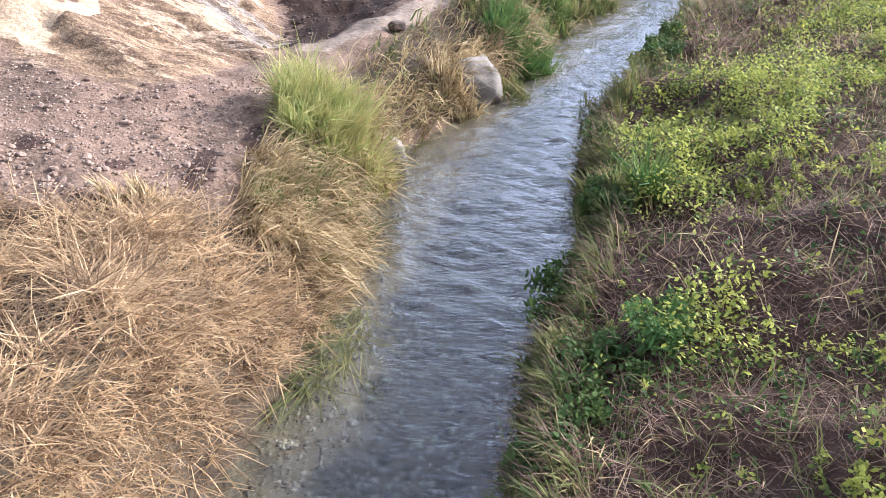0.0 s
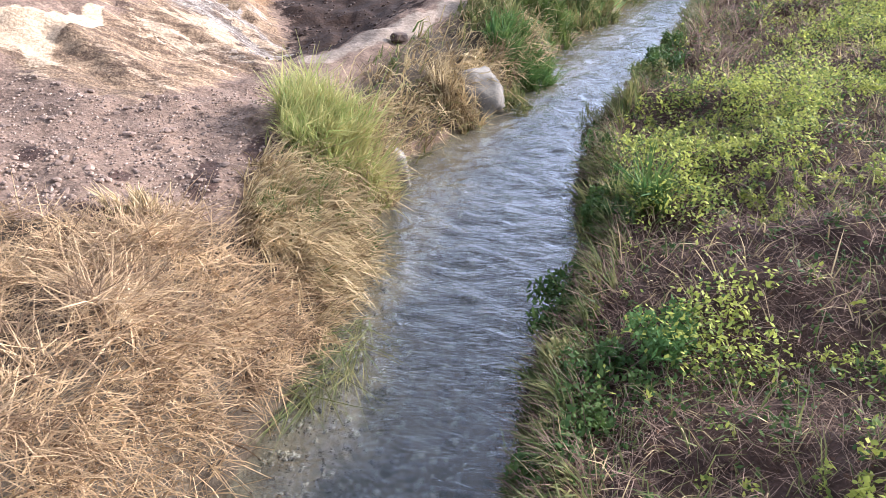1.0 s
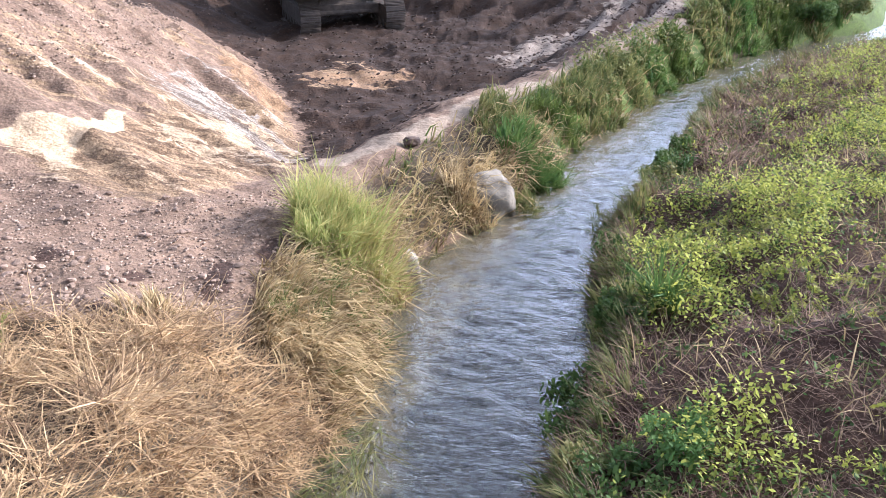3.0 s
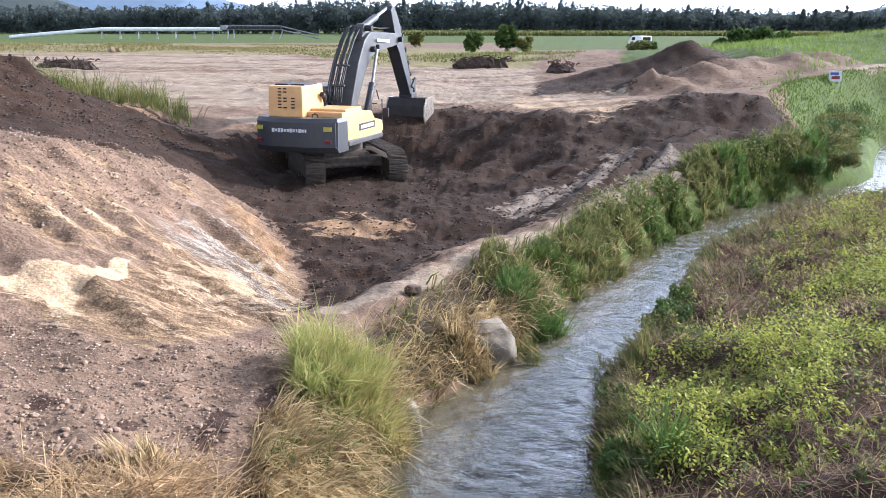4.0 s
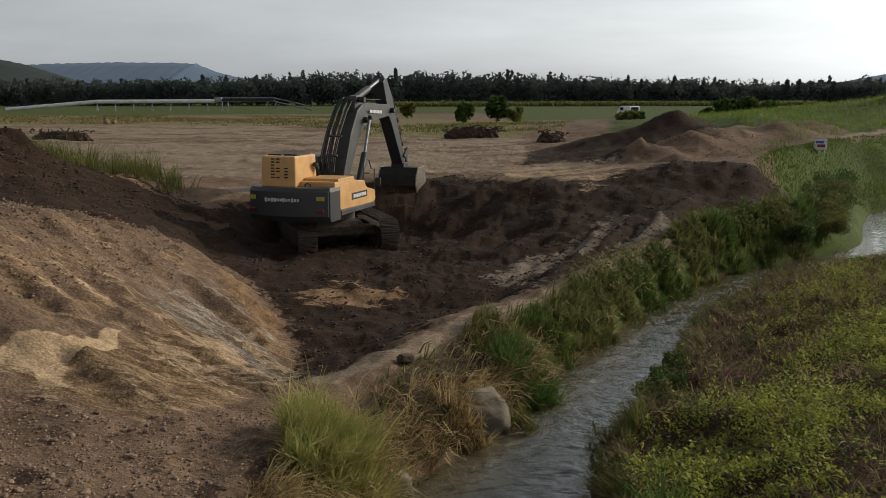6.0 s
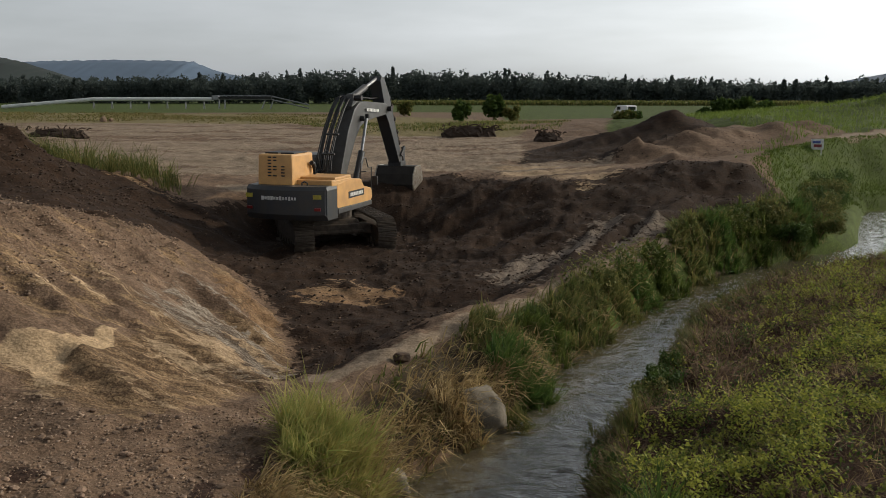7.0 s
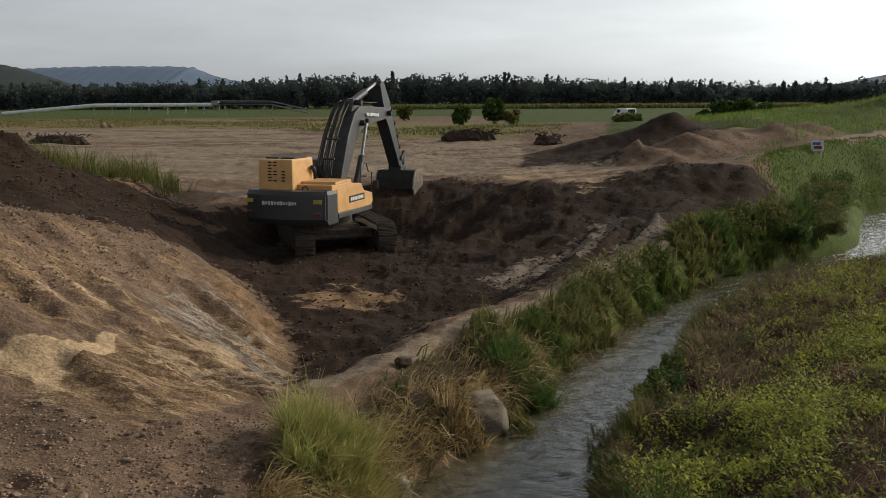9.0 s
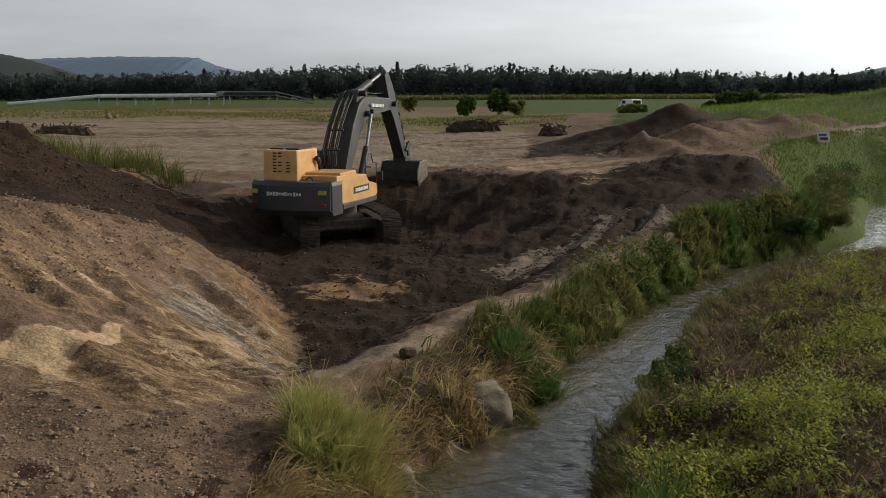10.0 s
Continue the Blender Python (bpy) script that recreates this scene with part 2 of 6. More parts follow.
LINES = {
    "gravel_edge": [(-3.1, 3.0, 1.6), (-2.5, 5.8, 1.35), (-2.9, 7.5, 1.25), (-2.3, 9.4, 1.05), (-2.3, 11.5, 1.15)],
    "gravel_back": [(-9, 2, 1.9), (-6.0, 7.0, 1.6), (-6.1, 11.7, 1.5), (-5.2, 11.4, 1.5), (-4.0, 10.9, 1.4), (-3.5, 11.9, 1.2), (-3.0, 13.2, 0.9)],
    "berm": [(-2.5, 12.2, 1.15), (-1.7, 13.6, 1.1), (-0.7, 16.3, 1.0), (0.8, 18.8, 1.0), (2.9, 21.5, 1.0), (5.9, 25.4, 1.1), (9.6, 29.4, 1.2), (11.4, 30.4, 1.3)],
    "berm_foot": [(-2.9, 14.6, 0.5), (-1.9, 17.0, 0.35), (-0.4, 19.6, 0.4), (1.6, 22.4, 0.5), (3.3, 24.4, 0.7)],
    "sand_foot": [(-2.9, 14.6, 0.5), (-2.9, 16.5, 0.35), (-3.9, 19.9, 0.5), (-5.3, 22.6, 0.75), (-7.0, 25.0, 1.0)],
    "sand_crest": [(-13, 10, 3.2), (-9.5, 14.0, 3.4), (-8.5, 16.9, 3.35), (-7.9, 21.0, 2.6), (-7.4, 24.0, 1.6)],
    "heap": [(-20, 22, 5.0), (-14.4, 25.8, 4.8), (-13.0, 26.6, 4.3), (-12.4, 27.2, 3.6), (-11.1, 27.6, 2.75), (-8.6, 27.6, 1.7), (-6.8, 27.2, 1.0)],
    "grass_strip": [(-22, 32, 3.4), (-14.4, 32.4, 3.1), (-10.2, 32.4, 2.4), (-8.1, 29.2, 1.75)],
    "floor": [(-5.4, 27.0, 0.45), (-2.3, 27.0, 0.45), (-2.6, 22.2, 0.42), (-1.9, 19.0, 0.35)],
    "floor_back": [(-6.2, 27.4, 0.55), (-6.2, 30.5, 0.5), (-4.2, 33.0, 0.5), (-1.4, 32.4, 0.5), (-1.0, 27.5, 0.5), (0.2, 24.2, 0.45)],
    "pit_rim": [(-8.1, 29.2, 1.75), (-6.6, 32.6, 1.95), (-4.5, 35, 1.95), (-2.2, 35.7, 1.9), (0.4, 38, 2.1), (2.2, 36.0, 2.25), (4.5, 33.4, 2.2), (7.1, 35.2, 2.45), (9.4, 36.0, 2.9), (11.4, 34.4, 2.8)],
    "wall_foot": [(0.2, 24.2, 0.5), (1.0, 26.2, 0.65), (2.6, 26.4, 0.85), (3.3, 24.4, 0.7)],
    "mound_foot": [(9.8, 30.0, 1.3), (12.2, 31.2, 1.3)],
    "dike_foot": [(12.2, 31.2, 1.2), (13.6, 32.6, 0.9), (15.6, 36.5, 0.9), (18.2, 41.5, 0.9), (22, 46, 0.9), (34, 52.5, 1.0), (70, 66, 1)],
    "dike_shoulder": [(11.4, 34.4, 2.8), (14.4, 39.0, 3.05), (17.4, 43, 3.1), (26, 52, 3.3), (50, 68, 3.4)],
    "dike_top": [(15.2, 50, 3.4), (20.4, 60, 4.2), (25, 85, 3.6), (30, 120, 2.2)],
    "dike_crown": [(34, 70, 5.4), (60, 88, 6.0), (44, 125, 4.2)],
    "ledge": [(2.0, 42, 2.0), (5, 42.0, 2.05), (9, 42.0, 2.1)],
    "far_heap_foot": [(3.6, 45, 2.1), (9, 43.5, 2.1), (13.5, 42, 2.5), (20, 47, 3.3), (19, 55, 3.6), (10, 58, 2.3), (4, 52, 2.0)],
    "far_heap": [(8.4, 50.5, 3.3), (11.6, 51, 4.4), (12.8, 50.6, 4.8), (13.6, 51, 4.2), (15.4, 50.5, 3.6)],
    "field_near": [(-40, 40, 2.4), (-12, 37, 2.1), (-4, 40, 2.0), (1.6, 46, 2.0), (1.5, 60, 2.0)],
    "field": [(-40, 70, 2.1), (0, 72, 2.0), (12, 72, 1.9)],
    "field_far": [(-40, 125, 2.0), (15, 125, 2.0)],
    "bank_right": [(2.3, -8, 0.9), (2.6, 3, 1.05), (3.3, 7, 1.05), (4.4, 11, 1.0), (6.4, 15.4, 0.75), (9.4, 21, 0.42), (12.4, 25.6, 0.45), (17, 28.4, 0.6)],
    "bank_top": [(7, -8, 2.2), (7.5, 6, 2.0), (9.5, 12, 1.75), (13, 18, 1.2), (19, 24, 0.7), (40, 34, 0.8)],
    "behind": [(-40, -8, 2.2), (-10, -8, 2.0)],
}
HAY = [(-9, -8), (-2.3, 3), (-1.5, 6), (-1.0, 8), (-1.6, 8.2), (-2.4, 8.0), (-3.1, 7.6), (-4.3, 7.4), (-9, 7.2)]
SAND = [(-6.0, 12.9), (-5.2, 14.5), (-5.0, 16.6), (-4.5, 17.6), (-3.6, 18.6), (-2.9, 16.2), (-2.7, 13.6), (-3.1, 13.0), (-3.5, 11.9), (-4.0, 10.8), (-4.7, 11.1), (-5.3, 11.3), (-6.4, 12.0)]
SLOPE = [(-6.8, 12.0), (-5.2, 11.4), (-4.0, 10.9), (-3.5, 11.9), (-3.0, 13.2), (-2.8, 16.4), (-3.9, 19.9), (-5.3, 22.6), (-6.8, 24.0), (-8.4, 21.0), (-8.8, 16.6), (-7.6, 13.0)]
PIT = [(-2.9, 13.6), (-1.6, 15.6), (-0.4, 18.0), (1.4, 20.4), (3.2, 22.6), (6.2, 26.6), (9.6, 29.8), (13.0, 31.9), (12.6, 34.4), (9.6, 36.9), (4.5, 34), (0, 38), (-6, 34), (-8, 29.5), (-11, 31),
       (-16, 32), (-24, 24), (-13, 20.5), (-8.4, 19.5), (-7.2, 24.2), (-5.3, 22.6), (-3.9, 19.9), (-2.8, 16.4)]
PALE = [(-6.9, 12.2), (-6.3, 13.0), (-5.8, 13.1), (-5.7, 13.6), (-5.5, 14.4), (-5.15, 13.3), (-5.5, 12.5), (-5.3, 11.3), (-5.9, 12.0)]
CLAY = [(1.0, 23.6), (2.3, 25.8), (4.2, 28.9), (5.8, 30.0), (7.4, 29.0), (6.9, 27.4), (5.2, 25.2), (3.4, 22.8), (2.2, 21.4)]
FIELD = [(-400, 36), (-12, 35.5), (-7, 31.5), (-4, 35.5), (0, 38.2), (3, 38), (9.5, 41), (9, 45), (4, 46), (8, 73), (6, 100), (-60, 150), (-400, 150)]
HEAP = [(3.6, 45), (9, 43.5), (13.5, 42.5), (17, 47), (16.4, 52), (10, 57), (5, 52)]
DIKE = [(13.2, 31.9), (12.9, 35.2), (14.8, 40.8), (20, 46.8), (30, 55), (70, 69), (70, 58), (40, 50), (24, 45), (18.4, 39), (16, 34.5), (14.6, 32)]
DIKE_TOP = [(13, 42), (19.5, 48), (30, 56.4), (80, 66), (120, 90), (90, 400), (16, 300), (8, 120), (14, 60), (19, 52)]
RIVER_GRASS = [(-1.6, 8.2), (-1.1, 8), (-0.9, 10), (-0.5, 12.2), (0.8, 14), (2.6, 18), (4.2, 20.5), (8.5, 27), (14, 31), (12, 31.3), (6.3, 25.4), (3.1, 21.2), (1.1, 18.3), (-0.25, 16.1), (-1.3, 13.6), (-1.95, 11.6), (-2.1, 9.6)]


MOUND = [(2.0, 26.5), (5.9, 26.2), (11.8, 31.4), (11.6, 34.6), (9.4, 36.8), (4.5, 35), (0.4, 39), (-1.5, 34), (0, 29)]


def soft(poly, X, Y, width=0.6):
    return np.clip(0.5 + inside(poly, X, Y) / width, 0, 1)


OX, OY, CELL = -40.0, -8.0, 0.25
GX, GY = 440, 536


def relax():
    """Heights between the lines, as a sheet stretched over them."""
    z = None
    for step in (32, 16, 8, 4, 2, 1):
        w, h = GX // step + 1, GY // step + 1
        fixed, value = np.zeros((h, w)), np.zeros((h, w))
        lines = list(LINES.values())
        lines += [[(x, y, -0.12) for x, y in WATER_LEFT], [(x, y, -0.12) for x, y in WATER_RIGHT]]
        for line in lines:
            for p, q in zip(line, line[1:]):
                n = max(2, int(math.dist(p[:2], q[:2]) / CELL / step * 2.5))
                for k in range(n + 1):
                    x, y, s = (p[i] + (q[i] - p[i]) * k / n for i in range(3))
                    i, j = round((x - OX) / CELL / step), round((y - OY) / CELL / step)
                    if 0 <= i < w and 0 <= j < h:
                        fixed[j, i] += 1
                        value[j, i] += s
        known = fixed > 0
        value[known] /= fixed[known]
        if z is None:
            z = np.full((h, w), 1.8)
        else:
            big = np.repeat(np.repeat(z, 2, 0), 2, 1)
            big = np.pad(big, 1, mode="edge")
            big = (big[1:-1, 1:-1] + big[:-2, 1:-1] + big[1:-1, :-2] + big[:-2, :-2]) / 4
            z = np.pad(big, ((0, max(0, h - big.shape[0])), (0, max(0, w - big.shape[1]))), mode="edge")[:h, :w]
        for _ in range(220 if step > 1 else 120):
            z[known] = value[known]
            e = np.pad(z, 1, mode="edge")
            z = (e[:-2, 1:-1] + e[2:, 1:-1] + e[1:-1, :-2] + e[1:-1, 2:]) / 4
    e = np.pad(z, 1, mode="edge")
    return (z * 2 + e[:-2, 1:-1] + e[2:, 1:-1] + e[1:-1, :-2] + e[1:-1, 2:]) / 6


LAND = relax()


def fbm(X, Y, size, octaves=4, seed=0, gain=0.5):
    """Fractal value noise, from about -1 to 1, whose largest lumps have that size."""
    total, amp = np.zeros(np.shape(X)), 1.0
    for o in range(octaves):
        table = np.random.default_rng(seed * 31 + o).uniform(-1, 1, (256, 256))
        u, v = np.asarray(X) / size * 2 ** o + 37.3 * o, np.asarray(Y) / size * 2 ** o + 11.7 * o
        i, j = np.floor(u).astype(int), np.floor(v).astype(int)
        u, v = u - i, v - j
        u, v = u * u * (3 - 2 * u), v * v * (3 - 2 * v)
        i, j, k, l = i % 256, j % 256, (i + 1) % 256, (j + 1) % 256
        total = total + amp * ((table[j, i] * (1 - u) + table[j, k] * u) * (1 - v) + (table[l, i] * (1 - u) + table[l, k] * u) * v)
        amp *= gain
    return total


def streaks(X, Y, dx, dy, wide, long, seed):
    """Noise drawn out along the direction (dx, dy)."""
    return fbm((X * dx + Y * dy) * wide / long, X * dy - Y * dx, wide, 4, seed)


def lumps(X, Y, size, seed=0):
    """Smooth random waves of about that size, from -1 to 1."""
    r = np.random.default_rng(seed)
    total = np.zeros(np.shape(X))
    for _ in range(9):
        a, k, s = r.uniform(0, math.tau), math.tau / size * r.uniform(0.55, 1.7), r.uniform(0, math.tau)
        total = total + np.sin((X * math.cos(a) + Y * math.sin(a)) * k + s + 1.3 * np.sin((Y * math.cos(a) - X * math.sin(a)) * k * 0.53 + s * 2))
    return total / 5


def height(X, Y):
    """The ground's height at places given as arrays."""
    X, Y = np.asarray(X, float), np.asarray(Y, float)
    u = np.clip((X - OX) / CELL, 0, GX - 1.001)
    v = np.clip((Y - OY) / CELL, 0, GY - 1.001)
    i, j = u.astype(int), v.astype(int)
    u, v = u - i, v - j
    z = (LAND[j, i] * (1 - u) + LAND[j, i + 1] * u) * (1 - v) + (LAND[j + 1, i] * (1 - u) + LAND[j + 1, i + 1] * u) * v
    far = np.clip((np.hypot(np.maximum(0, np.abs(X) - 25), np.maximum(0, Y - 70)) - 20) / 50, 0, 1)
    z = z * (1 - far) + 2.0 * far
    dl, sl, _ = near(WATER_LEFT, X, Y)
    dr, sr, _ = near(WATER_RIGHT, X, Y)
    wet = (sl < 0) & (sr > 0) & (far < 1)
    bed = -0.12 - 0.26 * np.clip(np.minimum(dl, dr) / 0.7, 0, 1) ** 0.8
    bank = 0.42 * np.clip(np.minimum(np.where(sl > 0, dl, 9), np.where(sr < 0, dr, 9)) / 0.35, 0, 1) * np.clip(1.2 - np.minimum(dl, dr) / 1.6, 0, 1)
    bank = bank * np.where(sr < 0, np.clip((26 - Y) / 10, 0.15, 1), 1)
    rough = np.where(wet, 0, np.clip(np.minimum(dl, dr) / 0.5, 0, 1)) * (1 - far)
    z = np.where(wet, bed, z + np.maximum(bank, 0) * (1 - far))
    sand, clay, pit = soft(SLOPE, X, Y, 1.2), soft(CLAY, X, Y, 1.2), soft(PIT, X, Y, 1.5)
    gravel = rough * (1 - np.clip(far * 3, 0, 1))
    z = z + rough * (0.10 * fbm(X, Y, 2.6, 3, 1) * (1 - 0.5 * sand) + 0.045 * fbm(X, Y, 0.5, 4, 2, 0.6))
    z = z + sand * rough * (0.13 * streaks(X, Y, 0.86, -0.5, 0.4, 2.6, 21) + 0.05 * streaks(X, Y, 0.86, -0.5, 0.14, 1.2, 20) + 0.05 * np.abs(fbm(X, Y, 0.9, 3, 22)))
    sand = sand * (1 - 0.75 * soft(PALE, X, Y, 2.4))
    stony = sand * (1 - soft(SAND, X, Y, 1.0)) * rough
    z = z + stony * (0.09 * fbm(X, Y, 1.1, 4, 19, 0.55) + 0.03 * fbm(X, Y, 0.3, 3, 18, 0.6))
    z = z + clay * rough * 0.17 * streaks(X, Y, 0.45, 0.9, 0.4, 4.0, 23)
    z = z + pit * rough * (0.07 * np.abs(fbm(X, Y, 0.45, 4, 24)) + 0.1 * fbm(X, Y, 1.4, 4, 25, 0.5))
    heap = np.clip(0.5 - np.hypot(X + 14, (Y - 26) * 1.5) / 12, 0, 0.5) * 2
    z = z + heap * 0.3 * np.abs(fbm(X, Y, 0.8, 4, 26, 0.6))
    z = z + soft(HEAP, X, Y, 3.0) * (0.3 * fbm(X, Y, 3.4, 4, 17, 0.45))
    for x0, y0, r0, tall in ((9.7, 44.6, 2.0, 0.75), (12.6, 46.2, 1.8, 0.5), (15.5, 48.3, 2.2, 0.45), (18.6, 50.4, 2.2, 0.5), (21.6, 53.4, 2.2, 0.5), (10.6, 41.4, 1.3, 0.4)):
        z = z + tall * np.clip(1 - np.hypot(X - x0, Y - y0) / r0, 0, 1) * (1 + 0.3 * fbm(X, Y, 0.8, 3, 16))
    mound = soft(MOUND, X, Y, 2.0) * rough
    z = z + mound * (0.09 * fbm(X, Y, 1.7, 4, 27, 0.5) + 0.11 * streaks(X, Y, 0.45, 0.9, 0.7, 5.0, 28))
    z = z + ((sr < 0) & (Y < 45) & (X < 60)) * np.clip(dr / 1.0, 0, 1) * (0.17 * fbm(X, Y, 1.5, 3, 30) + 0.07 * fbm(X, Y, 0.6, 2, 31)) * np.clip((30 - Y) / 14, 0.3, 1)
    # cleat marks where the tracks ran over the pit floor
    for x0, y0, x1, y1 in ((-5.2, 27.5, -3.9, 18.5), (-2.5, 27.8, -1.5, 19.5)):
        d, _, s = near([(x0, y0), (x1, y1)], X, Y)
        z = z + np.clip(1 - d / 0.4, 0, 1) ** 0.5 * (d < 0.4) * (0.022 * np.sin(s * math.hypot(x1 - x0, y1 - y0) * math.tau / 0.3) - 0.04) * np.clip(1 + fbm(X, Y, 1.2, 2, 29), 0, 1)
    return z + 0.015 * fbm(X, Y, 0.3, 3, 3) * wet
# ---------------------------------------------------------------- materials
EARTH = {"gravel": ((0.225, 0.15, 0.1), (0.095, 0.061, 0.04)), "dark": ((0.046, 0.0245, 0.0132), (0.0125, 0.0068, 0.004)), "sand": ((0.33, 0.222, 0.126), (0.105, 0.066, 0.038)), 
         # The hay ground is darkened to carry the shade between straws and blades.
         "field": ((0.3, 0.23, 0.165), (0.2, 0.15, 0.105)), "hay": ((0.09, 0.064, 0.036), (0.03, 0.022, 0.014)), "green": ((0.08, 0.115, 0.016), (0.038, 0.05, 0.011)),
         "bed": ((0.13, 0.11, 0.075), (0.03, 0.027, 0.02)), "clay": ((0.36, 0.305, 0.245), (0.085, 0.06, 0.042)), "silt": ((0.25, 0.205, 0.165), (0.07, 0.048, 0.034)), "ochre": ((0.3, 0.185, 0.098), (0.1, 0.06, 0.034)), "bare": ((0.5, 0.36, 0.22), (0.38, 0.265, 0.155)), "meadow": ((0.24, 0.19, 0.085), (0.13, 0.11, 0.05)), "pale": ((0.42, 0.305, 0.19), (0.28, 0.195, 0.12)), "mulch": ((0.085, 0.048, 0.032), (0.03, 0.018, 0.013))}


def earth_material():
    m = bpy.data.materials.new("bare_earth")
    m.use_nodes = True
    nt = m.node_tree
    b = nt.nodes["Principled BSDF"]
    b.inputs["Roughness"].default_value = 0.95
    b.inputs["Specular IOR Level"].default_value = 0.2
    pos = nt.nodes.new("ShaderNodeNewGeometry")
    sizes = {}
    for key, scale, detail in (("large", 0.55, 6), ("mid", 3.5, 8), ("fine", 34.0, 5)):
        n = nt.nodes.new("ShaderNodeTexNoise")
        n.inputs["Scale"].default_value, n.inputs["Detail"].default_value, n.inputs["Roughness"].default_value = scale, detail, 0.62
        nt.links.new(pos.outputs["Position"], n.inputs["Vector"])
        sizes[key] = n.outputs["Fac"]
    pebble = nt.nodes.new("ShaderNodeTexVoronoi")
    pebble.inputs["Scale"].default_value = 17.0
    nt.links.new(pos.outputs["Position"], pebble.inputs["Vector"])

    def math_node(op, a, c):
        n = nt.nodes.new("ShaderNodeMath")
        n.operation = op
        for socket, value in zip(n.inputs, (a, c)):
            if isinstance(value, (int, float)):
                socket.default_value = value
            else:
                nt.links.new(value, socket)
        return n.outputs[0]

    slope = nt.nodes.new("ShaderNodeMapping")
    slope.vector_type = "POINT"
    slope.inputs["Rotation"].default_value = (0, 0, radians(30))
    slope.inputs["Scale"].default_value = (0.16, 1.0, 0.3)
    runnel = nt.nodes.new("ShaderNodeTexNoise")
    runnel.inputs["Scale"].default_value, runnel.inputs["Detail"].default_value, runnel.inputs["Roughness"].default_value = 7.5, 7, 0.72
    nt.links.new(pos.outputs["Position"], slope.inputs["Vector"])
    nt.links.new(slope.outputs["Vector"], runnel.inputs["Vector"])
    face = nt.nodes.new("ShaderNodeMapping")
    face.inputs["Rotation"].default_value, face.inputs["Scale"].default_value = (0, 0, radians(-63)), (0.14, 1.0, 0.3)
    scrape = nt.nodes.new("ShaderNodeTexNoise")
    scrape.inputs["Scale"].default_value, scrape.inputs["Detail"].default_value, scrape.inputs["Roughness"].default_value = 3.2, 6, 0.7
    nt.links.new(pos.outputs["Position"], face.inputs["Vector"])
    nt.links.new(face.outputs["Vector"], scrape.inputs["Vector"])
    grain = math_node("ADD", math_node("MULTIPLY", sizes["mid"], 0.5), math_node("MULTIPLY", sizes["fine"], 0.5))
    span = nt.nodes.new("ShaderNodeMapRange")
    span.inputs["From Min"].default_value, span.inputs["From Max"].default_value = 0.36, 0.64
    nt.links.new(grain, span.inputs["Value"])
    drawn = nt.nodes.new("ShaderNodeMapRange")
    drawn.inputs["From Min"].default_value, drawn.inputs["From Max"].default_value = 0.45, 0.6
    nt.links.new(math_node("ADD", math_node("MULTIPLY", runnel.outputs["Fac"], 0.65), math_node("MULTIPLY", sizes["fine"], 0.35)), drawn.inputs["Value"])
    colour = None
    for name, (light, dark) in EARTH.items():
        tone = nt.nodes.new("ShaderNodeMix")
        tone.data_type = "RGBA"
        tone.inputs[6].default_value, tone.inputs[7].default_value = (*dark, 1), (*light, 1)
        nt.links.new((drawn if name in ("sand", "pale", "clay") else span).outputs[0], tone.inputs[0])
        if colour is None:
            colour = tone.outputs[2]
            continue
        mask = nt.nodes.new("ShaderNodeAttribute")
        mask.attribute_name = name
        edge = nt.nodes.new("ShaderNodeMapRange")
        edge.inputs["From Min"].default_value, edge.inputs["From Max"].default_value = 0.45, 0.6
        drawn_out = {"pale": runnel, "clay": runnel, "sand": runnel, "silt": scrape}.get(name)
        ragged = math_node("MULTIPLY", math_node("SUBTRACT", drawn_out.outputs["Fac"] if drawn_out else sizes["mid"], 0.5), {"pale": 3.6, "clay": 3.6, "silt": 3.6, "sand": 2.2, "ochre": 2.0, "dark": 2.2}.get(name, 0.9))
        nt.links.new(math_node("ADD", mask.outputs["Fac"], math_node("MULTIPLY", ragged, math_node("MINIMUM", math_node("MULTIPLY", mask.outputs["Fac"], 4.0), 1.0))), edge.inputs["Value"])
        join = nt.nodes.new("ShaderNodeMix")
        join.data_type = "RGBA"
        nt.links.new(edge.outputs[0], join.inputs[0])
        nt.links.new(colour, join.inputs[6])
        nt.links.new(tone.outputs[2], join.inputs[7])
        colour = join.outputs[2]
    wide = nt.nodes.new("ShaderNodeMapRange")
    wide.inputs["From Min"].default_value, wide.inputs["From Max"].default_value = 0.3, 0.7
    wide.inputs["To Min"].default_value, wide.inputs["To Max"].default_value = 0.72, 1.22
    nt.links.new(sizes["large"], wide.inputs["Value"])
    hsv = nt.nodes.new("ShaderNodeHueSaturation")
    grit = nt.nodes.new("ShaderNodeTexVoronoi")
    grit.inputs["Scale"].default_value = 26.0
    nt.links.new(pos.outputs["Position"], grit.inputs["Vector"])
    chip = nt.nodes.new("ShaderNodeSeparateColor")
    nt.links.new(grit.outputs["Color"], chip.inputs["Color"])
    shade = nt.nodes.new("ShaderNodeMapRange")
    shade.inputs["To Min"].default_value, shade.inputs["To Max"].default_value = 0.76, 1.26
    nt.links.new(chip.outputs[0], shade.inputs["Value"])
    nt.links.new(math_node("MULTIPLY", wide.outputs[0], shade.outputs[0]), hsv.inputs["Value"])
    nt.links.new(colour, hsv.inputs["Color"])
    nt.links.new(hsv.outputs["Color"], b.inputs["Base Color"])
    relief = math_node("ADD", math_node("MULTIPLY", sizes["mid"], 1.0), math_node("ADD", math_node("MULTIPLY", sizes["fine"], 0.5), math_node("MULTIPLY", pebble.outputs["Distance"], -0.4)))
    bp = nt.nodes.new("ShaderNodeBump")
